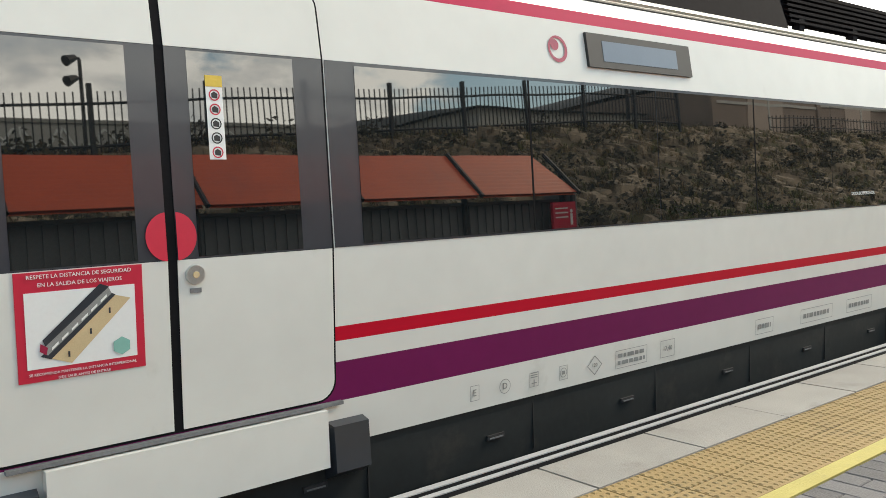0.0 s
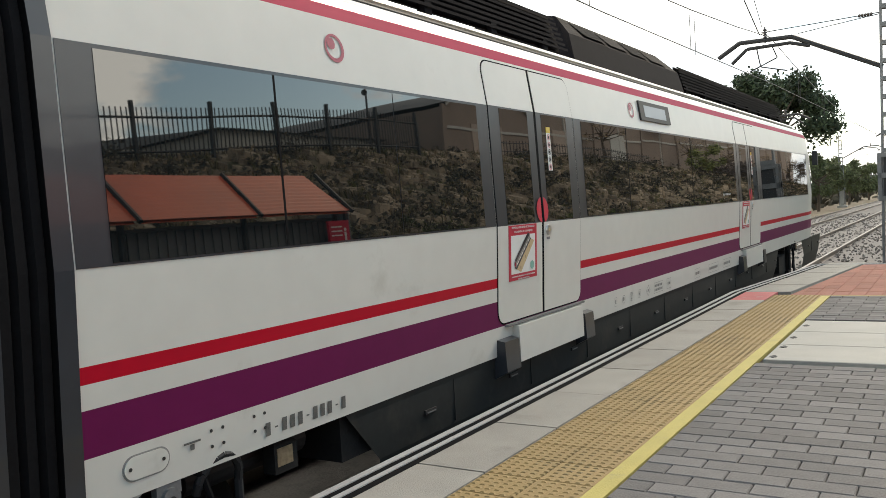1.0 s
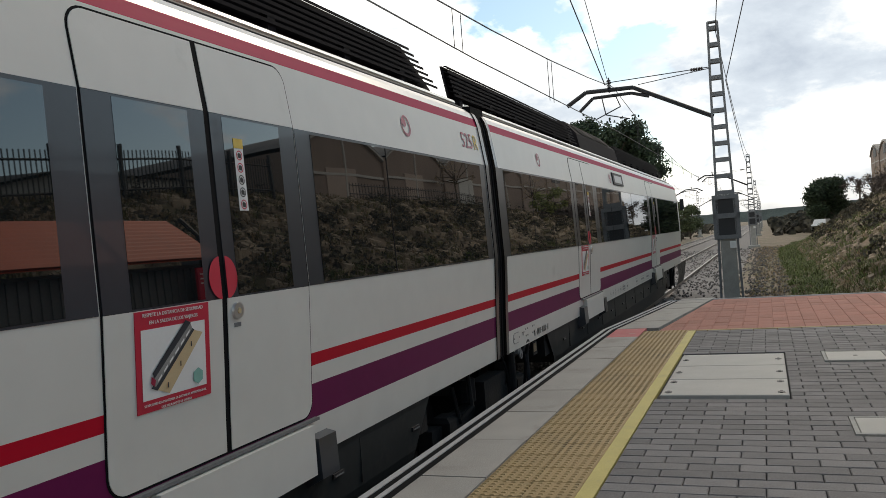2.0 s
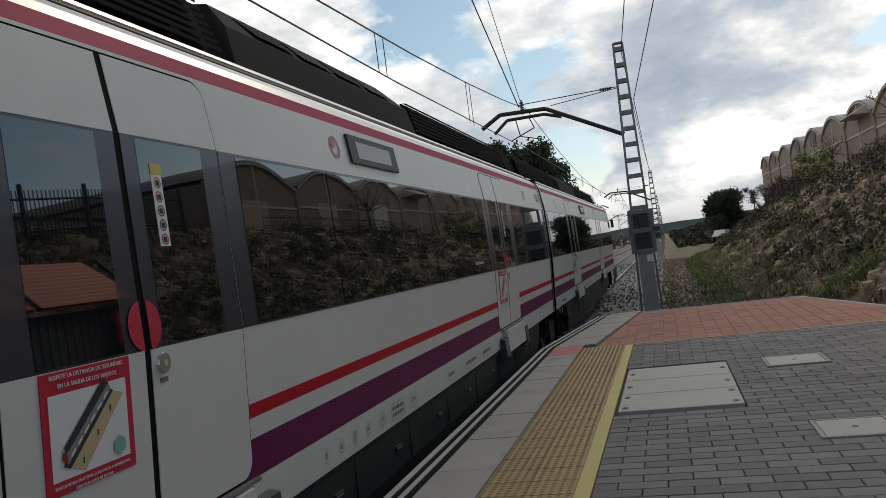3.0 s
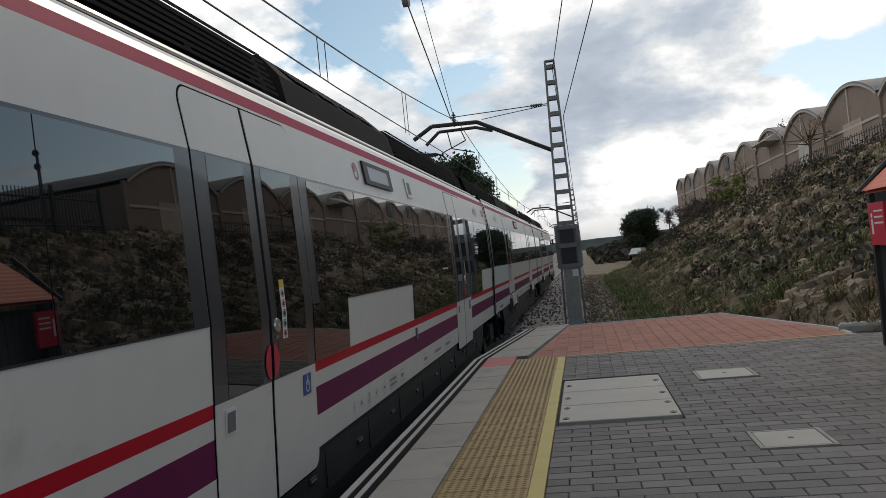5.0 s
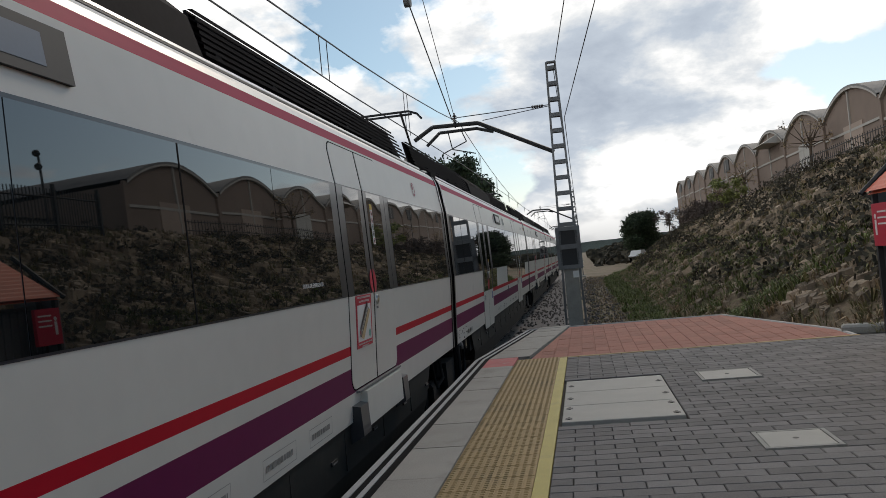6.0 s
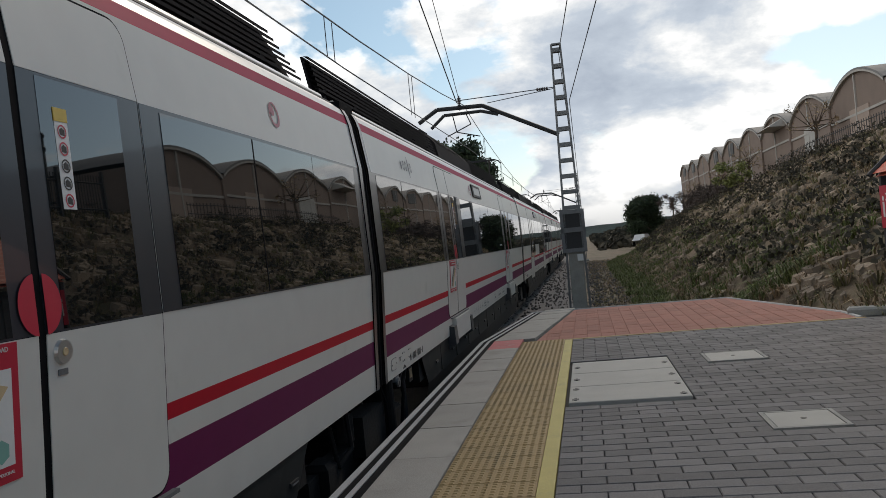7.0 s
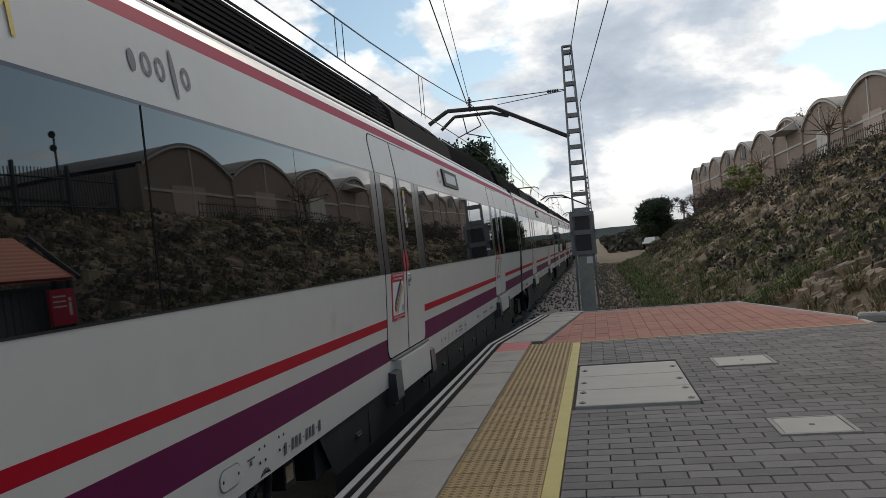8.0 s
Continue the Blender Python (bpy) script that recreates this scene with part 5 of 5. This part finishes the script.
def build_wires():
    """Contact wire, sagging messenger with droppers, and the feeders on the mast tops."""
    for name, cx, lab in (("catenary_wire", WIRE_X, "contact and messenger wires with droppers over the track"), ("catenary_wire", WIRE_X - 3.9, "contact and messenger wires over the far track")):
        t = thing(name, lab, "overhead wire", None, "overhead wires")
        part("contact_wire", Shape().path([(cx, -40, 4.25), (cx, 12, 4.25), (cx, MAST_Y, 4.45), (cx + 0.2, MAST_Y + 52, 4.5), (cx, MAST_Y + 260, 4.5)], 0.011, 5), M_WIRE, t)
        pts = []
        for span in range(-1, 5):
            for i in range(14):
                y = MAST_Y - 52 + 52 * span + 52 + 4 * i
                k = (y - (MAST_Y + 52 * span + 26)) / 26
                zt = 4.55 + 1.2 * k * k
                if i < 13:
                    pts.append((cx, y, zt))
            for i in range(1, 9):
                y = MAST_Y + 52 * span + 52 - 2.6 - 5.6 * i
                k = (y - (MAST_Y + 52 * span + 26)) / 26
                for yy in (y, y + 0.35):
                    part("dropper", Shape().tube((cx, yy, 4.25), (cx, yy, 4.55 + 1.2 * k * k), 0.007, n=4), M_WIRE, t)
        part("messenger_wire", Shape().path(pts, 0.012, 5), M_WIRE, t)
    t = thing("feeder_wire", "two thin feeder wires strung from mast to mast", "overhead wire", None, "overhead wires")
    for near, x, z in (((1.25, 4, 6.05), 0.05, 6.95), ((2.8, 4, 8.8), 0.23, 5.5)):
        pts = [near]
        for span in range(0, 5):
            pts += [(x, MAST_Y + 52 * span + 4 * i, z - 0.7 * (1 - ((i / 12 - 0.5) * 2) ** 2) * (1 if i else 0)) for i in range(13)]
        part("wire", Shape().path(pts, 0.012, 5), M_WIRE, t)
    # the anchor wire with its pulley
    a = thing("anchor_wire", "pair of steel anchor wires with a round pulley insulator", "overhead wire", None, "overhead wires")
    part("stay", Shape().tube((-2.95, 8, 11.15), (-2.95, 23.6, 5.6), 0.016, n=5).tube((-2.95, 12, 13.6), (-2.95, 24.0, 5.85), 0.010, n=5), M_WIRE, a)
    part("pulley", Shape().tube((-3.02, 18.3, 7.48), (-2.88, 18.3, 7.48), 0.16, n=18), M_STEEL, a, "grey round pulley")
    part("pulley_insulator", Shape().tube((-2.95, 18.0, 7.6), (-2.95, 17.4, 7.81), 0.10, 0.07, 12), M_INSUL, a)


build_wires()

# ---- shelter, fence, buildings ----


def build_shelter():
    t = thing("platform_shelter", "long platform shelter with sloping red roof panels and grey sheet wall", "shelter")
    y0, y1, xf, xb, zf, zb = -14.0, 10.75, 3.72, 4.42, 1.85, 2.50
    n = 12
    L = (y1 - y0) / n
    for k in range(n):
        a, b = y0 + L * k + 0.03, y0 + L * (k + 1) - 0.03
        sh = Shape()
        # shallow ribs along the slope
        m = 22
        rows = []
        for i in range(m + 1):
            s = i / m
            o = 0.012 if i % 2 else 0.0
            rows.append([(xf + (xb - xf) * s + o * 0.7, y, zf + (zb - zf) * s + o - 0.0) for y in (a + (0.25 * s if k == 0 else 0), b - (0.28 * s if k == n - 1 else 0))])
        rows += [[(x + 0.03, y, z - 0.04) for x, y, z in r] for r in rows[::-1]]
        sh.loft(rows)
        part("roof_panel", sh, M_SHELTER, t)
        rb = Shape().path([(xf - 0.03, b + 0.03, zf - 0.02), (xb, b + 0.03, zb + 0.02)], 0.035, 6).tube((4.08, b + 0.03, 0), (4.08, b + 0.03, 2.2), 0.045, n=8)
        part("post", rb, M_DARKSTEEL, t)
        w = Shape()
        c = 26
        for q in range(c):
            ya, yb = a + (b - a) * q / c, a + (b - a) * (q + 1) / c
            o = 0.02 if q % 2 else 0
            w.box(4.14 - o, 4.2, ya, yb, 0.0, 1.72)
        part("wall_sheet", w, M_SHWALL, t)
        part("wall_cap", Shape().box(4.1, 4.24, a, b, 1.722, 1.77), M_STEEL, t)
    # red information board on the last bay
    sg = part("information_board", Shape().box(3.78, 3.83, 10.22, 10.73, 1.2, 1.70), M_SIGNRED, t, "red information board with a pictogram")
    part("pictogram", Shape().disc((3.778, 10.62, 1.55), (-1, 0, 0), 0.03, 0.003, 12).box(3.775, 3.78, 10.595, 10.645, 1.33, 1.51), M_SIGNWHITE, sg)
    for z in (1.60, 1.53, 1.46):
        part("text_bar", Shape().box(3.775, 3.78, 10.27, 10.54, z - 0.010, z + 0.010), M_SIGNWHITE, sg)
    part("end_panel", Shape().box(3.82, 4.5, 10.77, 10.81, 0.02, 1.84), M_SHWALL, t)
    part("board_post", Shape().box(3.80, 3.86, 10.70, 10.76, 0.0, 1.9), M_DARKSTEEL, t)
    return t


build_shelter()
for k in range(4):
    ob = structure("kerb", Shape().chamfer(0, 0.62, 0, 0.28, -0.2, 0.12, 0.03), M_KERB, "rough concrete kerb stone at the end of the paving", "kerb")
    ob.matrix_basis = pose(3.82 + 0.6 * k, 12.55 - 0.16 * k, -0.04, 0, 0, -15)


def build_fence():
    t = thing("fence", "black steel bar fence along the top of the bank", "fence")
    x = 11.6
    tall = lambda y: ground_z(12.4, y) - 0.05
    rails = Shape()
    for h in (0.16, 1.0):
        for k in range(27):
            a, c = -40 + 2.4 * k, -40 + 2.4 * (k + 1)
            rails.tube((x, a, tall(a) + h), (x, c, tall(c) + h), 0.03, n=4)
    part("rail", rails, M_DARKSTEEL, t)
    for k in range(28):
        y = -40 + 2.4 * k
        part("post", Shape().box(x - .045, x + .045, y - .045, y + .045, tall(y) - 0.6, tall(y) + 1.40), M_DARKSTEEL, t)
    pk = Shape()
    y = -40
    while y < 24.6:
        y += 0.15
        pk.box(x - .012, x + .012, y - .012, y + .012, tall(y) + 0.04, tall(y) + 1.24)
    tagged(part("picket", pk, M_DARKSTEEL, t), kind="stuff")
    f2 = thing("fence", "low dark fence in front of the vaulted building", "fence")
    sh = Shape()
    for k in range(70):
        y = 31.5 + 0.3 * k
        g, h = ground_z(12.12, y), ground_z(12.12, y + 0.3)
        sh.box(12.11, 12.13, y, y + 0.03, g - 0.1, g + 0.75)
        for d in (0.28, 0.65):
            sh.tube((12.12, y, g + d), (12.12, y + 0.3, h + d), 0.022, n=4)
    part("railing", sh, M_DARKSTEEL, f2)


build_fence()


def build_vaults():
    t = thing("vaulted_building", "long buff building with a row of barrel-vaulted roofs", "building")
    x, pitch, zb, rise = 14.0, 8.68, 2.6, 1.1
    for k in range(10):
        y0, ze = 30.5 + pitch * k, 6.85 + 0.15 * k
        n = 14
        arc = [(y0 + 0.12 + (pitch - 0.24) * i / n, ze + rise * math.sin(math.pi * i / n) ** 0.85) for i in range(n + 1)]
        wall = Shape()
        front = [(x, y0, zb), (x, y0 + pitch, zb), (x, y0 + pitch, ze)] + [(x, y, z) for y, z in arc[::-1]] + [(x, y0, ze)]
        wall.poly(front, [tuple(range(len(front)))[::-1]])
        wall.poly([(x, y0, zb), (x + 14, y0, zb), (x + 14, y0, ze), (x, y0, ze)], [(0, 1, 2, 3)])
        wall.poly([(x, y0 + pitch, zb), (x + 14, y0 + pitch, zb), (x + 14, y0 + pitch, ze), (x, y0 + pitch, ze)], [(3, 2, 1, 0)])
        part("wall_bay", wall, M_BRICKWALL, t)
        roof = Shape()
        lo = [[(xx, y, z + d) for y, z in arc] for xx, d in ((x - 0.16, 0), (x - 0.16, 0.10), (x - 0.14, 0.20), (x + 14, 0.20))]
        roof.loft(lo[:2])
        roof.loft(lo[1:], slot=1)
        roof.loft([[(x - 0.16, y, z) for y, z in arc], [(x, y, z) for y, z in arc]])
        part("vault_roof", roof, [M_VAULT, M_VAULTROOF], t)
        if k in (5, 6, 8, 9):
            part("dark_opening", Shape().box(x - 0.06, x + 0.1, y0 + 2.7, y0 + 5.2, ze - 0.25, ze + 0.8), M_INK, t)
        if k < 3:
            part("panel", Shape().box(x - 0.05, x + 0.1, y0 + 2.6, y0 + 5.4, 4.2, ze - 0.6), M_SHEDWALL if k == 2 else M_BRICKPALE, t, "pale panel")
        if k == 3:
            part("awning", Shape().poly([(x, y0 + 1.2, ze + 0.75), (x, y0 + 5.0, ze + 0.75), (x - 1.1, y0 + 5.0, ze + 0.15), (x - 1.1, y0 + 1.2, ze + 0.15), (x, y0 + 1.2, ze + 0.1), (x, y0 + 5.0, ze + 0.1)],
                                        [(0, 1, 2, 3), (3, 2, 5, 4), (0, 3, 4), (1, 5, 2)]), M_VAULT, t, "pale sheet awning")
        part("string_course", Shape().box(x - 0.06, x, y0 + 0.16, y0 + pitch - 0.16, ze - 0.95, ze - 0.83), M_VAULT, t)
        part("mullion", Shape().box(x - 0.07, x, y0 + pitch / 2 - 0.06, y0 + pitch / 2 + 0.06, zb, ze + rise - 0.02), M_VAULT, t)
        part("pilaster", Shape().box(x - 0.12, x, y0 - 0.15, y0 + 0.15, zb, ze + 0.1), M_BRICKWALL, t)
    return t


build_vaults()


def build_shed(y0, y1, x0, ze, label, wall):
    t = thing("industrial_shed", label, "building", None, "sheds behind the fence")
    part("wall", Shape().box(x0, x0 + 16, y0, y1, 2.4, ze), wall, t)
    rf = Shape().poly([(x0 - .4, y0 - .4, ze), (x0 - .4, y1 + .4, ze), (x0 + 8, y1 + .4, ze + 0.7), (x0 + 8, y0 - .4, ze + 0.7), (x0 + 16.4, y0 - .4, ze), (x0 + 16.4, y1 + .4, ze)],
                      [(0, 1, 2, 3)[::-1], (3, 2, 5, 4)[::-1], (0, 3, 4), (1, 5, 2)])
    part("roof", rf, M_SHEDROOF, t)
    k = 0
    while y0 + 2 + 5 * k < y1 - 3:
        part("window", Shape().box(x0 - 0.03, x0 + 0.1, y0 + 2 + 5 * k, y0 + 4.6 + 5 * k, ze - 1.3, ze - 0.5), M_SCREEN, t)
        k += 1
    return t


build_shed(20.5, 29.8, 17, 5.8, "long grey industrial shed behind the fence", M_SHEDWALL)
build_shed(-30, 14, 24, 4.9, "pale industrial shed with a shallow roof behind the fence", M_SHEDWALL)


def build_yard_wall():
    t = thing("yard_wall", "low pale yard wall with white spray scribbles behind the fence", "wall")
    part("wall", Shape().box(13.2, 13.4, -30, 16, 1.8, 4.25), M_SHEDWALL, t)
    part("coping", Shape().box(13.15, 13.45, -30, 16, 4.25, 4.33), M_KERB, t)
    rnd = random.Random(4)
    for k in range(9):
        y = 3.5 + 0.75 * k
        pts = [(13.19, y + 0.28 * math.cos(a) * (1 + 0.4 * rnd.random()), 3.85 + 0.3 * math.sin(a * 1.7 + k)) for a in [i * 0.7 for i in range(9)]]
        part("scribble", Shape().path(pts, 0.03, 5), M_SIGNWHITE, t)
    return t


build_yard_wall()


def build_floodlight(m):
    t = thing("floodlight_mast", "slim dark floodlight mast with paired lamps", "lamp post", m, "floodlight masts")
    part("pole", Shape().tube((0, 0, -0.3), (0, 0, 3.6), 0.045, 0.035, 10), M_DARKSTEEL, t)
    for z in (3.62, 3.22):
        part("lamp_head", Shape().tube((-0.06, -0.10, z), (-0.16, -0.30, z - 0.10), 0.06, 0.11, 12).tube((0, 0, z), (-0.08, -0.16, z), 0.03), M_DARKSTEEL, t)
    return t


fl = build_floodlight(pose(11.9, 5.55, 1.72))
copy_thing(fl, pose(11.9, 22.4, 3.15))

# ---- trees and distance ----


def build_tree(label, x, y, z, h, spread, crown_z, leaf, seed, n=420, flat=0.5, leafsize=0.3, clump=0.30):
    rnd = random.Random(seed)
    t = thing("tree", label, "tree", pose(x, y, z))
    tr = Shape()
    tr.tube((0, 0, -0.3), (0.15, 0.1, h * 0.55), h * 0.028, h * 0.018, 10)
    cents = []
    for i in range(16):
        a = rnd.uniform(0, 6.28); r = spread * rnd.uniform(0.15, 0.85)
        c = Vector((r * math.cos(a), r * math.sin(a), crown_z + (h - crown_z) * rnd.uniform(0.1, 0.85) * (1 - 0.3 * (r / spread) ** 2)))
        tr.tube((0.1, 0.1, h * rnd.uniform(0.35, 0.55)), c, h * 0.012, h * 0.003, 6)
        cents.append((c, rnd.uniform(0.6, 1.0)))
    part("trunk", tr, M_BARK, t)
    cr = Shape()
    for c, w in cents:
        for _ in range(n // 2):
            d = Vector((rnd.gauss(0, 1), rnd.gauss(0, 1), rnd.gauss(0, flat)))
            d = d.normalized() * rnd.random() ** 0.6 * rnd.uniform(0.7, 1.25) if d.length else d
            p = c + d * spread * clump * w
            s = leafsize * rnd.uniform(0.6, 1.4)
            a = Vector((rnd.gauss(0, 1), rnd.gauss(0, 1), rnd.gauss(0, 1))).normalized()
            b = a.orthogonal().normalized()
            cr.poly([p - a * s * 0.5, p + b * s * 0.32, p + a * s * 0.6, p - b * s * 0.32], [(0, 1, 2, 3)])
    part("crown", cr, leaf, t)
    return t


build_tree("broad dark umbrella pine beyond the tracks", -13.6, 78, -1, 13.4, 6.6, 6.6, M_LEAF, 1, 3600, 0.5, 0.34)
build_tree("dark umbrella pine beyond the tracks", -18, 82, -1, 12.6, 6, 6.4, M_LEAF, 2, 1800, 0.5, 0.4)
build_tree("dense dark evergreen tree at the end of the bank", 7.6, 110, -0.5, 7.4, 2.6, 0.3, M_LEAF, 3, 3800, 1.0, 0.26, 0.52)
for i in range(7):
    build_tree("light green tree in young leaf beside the far track", -11.0 - 1.5 * (i % 3), 92 + 9 * i, -1, 6.0 + 0.8 * (i % 3), 3.2, 1.4, M_LEAFG, 20 + i, 700, 0.8, 0.26)
for i in range(5):
    build_tree("bare thin tree in front of the vaulted building", 12.6, 46 + 15 * i + 3 * (i % 2), ground_z(12.6, 46 + 15 * i + 3 * (i % 2)), 3.4, 1.4, 1.3, M_SCRUB, 40 + i, 60, 0.9, 0.10)


build_tree("yellow-green bush at the top of the bank", 11.4, 62, ground_z(11.4, 62) - 0.1, 2.6, 1.9, 0.3, M_LEAFY, 61, 220, 0.9, 0.16)
for i in range(5):
    build_tree("brown leafless thicket below the vaulted building", 11.6 - 0.3 * (i % 2), 68 + 4.5 * i, ground_z(11.5, 68 + 4.5 * i) - 0.1, 1.8, 2.0, 0.2, M_SCRUBD, 70 + i, 160, 0.9, 0.15)


build_tree("small bare tree beyond the end of the vaulted building", 11.3, 106, ground_z(11.3, 106) - 0.1, 4.0, 2.0, 0.5, M_SCRUBD, 90, 200, 0.9, 0.15)


def build_distance():
    sh = Shape()
    rnd = random.Random(5)
    xs = [-1500 + 25 * i for i in range(121)]
    hs = [14 + 6 * noise.noise((x * 0.004, 1, 0)) + 2.5 * noise.noise((x * 0.03, 3, 0)) for x in xs]
    sh.loft([[(x, 1200, -8) for x in xs], [(x, 1230, h) for x, h in zip(xs, hs)], [(x, 1400, h * 0.7) for x, h in zip(xs, hs)]])
    sh.f = [f[::-1] for f in sh.f]
    structure("distant_hills", sh, M_HAZE, "low wooded hills on the horizon", "hills")
    w = Shape()
    for _ in range(8500):
        y = 80 + 250 * rnd.random() ** 1.5
        x = rnd.uniform(2.5, 14) if rnd.random() < 0.55 else (rnd.uniform(14, 60) if rnd.random() < 0.4 else rnd.uniform(-70, -10.5))
        if 2 < x < 14 and y < 118:
            continue
        s = rnd.uniform(0.12, 0.36) * (1 + y / 250)
        c = Vector((x, y, ground_z(x, min(y, 199)) + rnd.uniform(0, 0.9) * (1 + y / 200)))
        a = Vector((rnd.gauss(0, 1), rnd.gauss(0, 1), rnd.gauss(0, 1))).normalized(); b = a.orthogonal()
        for q in range(3):
            d = Vector((rnd.uniform(-1, 1), rnd.uniform(-1, 1), rnd.uniform(-.5, .5))) * s
            w.poly([c + d - a * s, c + d + b * s * .7, c + d + a * s, c + d - b * s * .7], [(0, 1, 2, 3)])
    structure("far_shrubs", w, M_BUSH, "far shrubs and low woods along the line", "vegetation", False, "stuff")


build_distance()


def build_parked_car():
    t = thing("parked_car", "small white car parked beyond the end of the bank", "car", pose(7.2, 103.0, ground_z(7.2, 103.0) + 0.02, 0, 0, 70))
    body = Shape().loft([[(x, y, z) for y, z in ((-0.8, 0.3), (-0.85, 0.6), (-0.8, h), (0.8, h), (0.85, 0.6), (0.8, 0.3))] for x, h in ((-2.0, 0.75), (-1.8, 0.9), (0.9, 0.92), (1.9, 0.8), (2.05, 0.6))])
    part("body", body, M_SIGNWHITE, t)
    part("cabin", Shape().poly([(-1.7, -0.72, 0.9), (0.9, -0.72, 0.9), (0.9, 0.72, 0.9), (-1.7, 0.72, 0.9), (-1.3, -0.6, 1.45), (0.3, -0.6, 1.45), (0.3, 0.6, 1.45), (-1.3, 0.6, 1.45)],
                               [(0, 1, 5, 4), (1, 2, 6, 5), (2, 3, 7, 6), (3, 0, 4, 7), (4, 5, 6, 7)]), M_SIGNWHITE, t)
    for x in (-1.25, 1.25):
        for y in (-0.86, 0.72):
            part("wheel", Shape().tube((x, y, 0.3), (x, y + 0.14, 0.3), 0.3, n=14), M_RUBBER, t)


build_parked_car()

# ---- paving pieces ----
build_pavers()
build_red_tiles()


# ---- movement ----
TRAIN = [
    (0.0, -2.51), (0.5, -0.41), (1.0, 2.03), (1.5, 4.93), (2.0, 8.30), (2.2, 9.75), (3.5, 20.86), (4.0, 25.45), (4.5, 30.50), (6.0, 47.86), (6.5, 54.27), (7.0, 60.78), (7.5, 67.65), (8.0, 74.72),
]


def motions():
    for car, k in CARS:
        walk(car, [(t, pose(SIDE_X, y + CAR_L * k, 0)) for t, y in TRAIN])
    # the wheels roll on the rails as the train gathers speed
    ts, ys = [t for t, y in TRAIN], [y for t, y in TRAIN]
    rolled = [(i * 0.04, -math.degrees((float(np.interp(i * 0.04, ts, ys)) - ys[0]) / 0.43)) for i in range(201)]
    for wheel, u in WHEELS:
        walk(wheel, [(t, pose(0, u, RAIL_Z + 0.43, a)) for t, a in rolled])


motions()
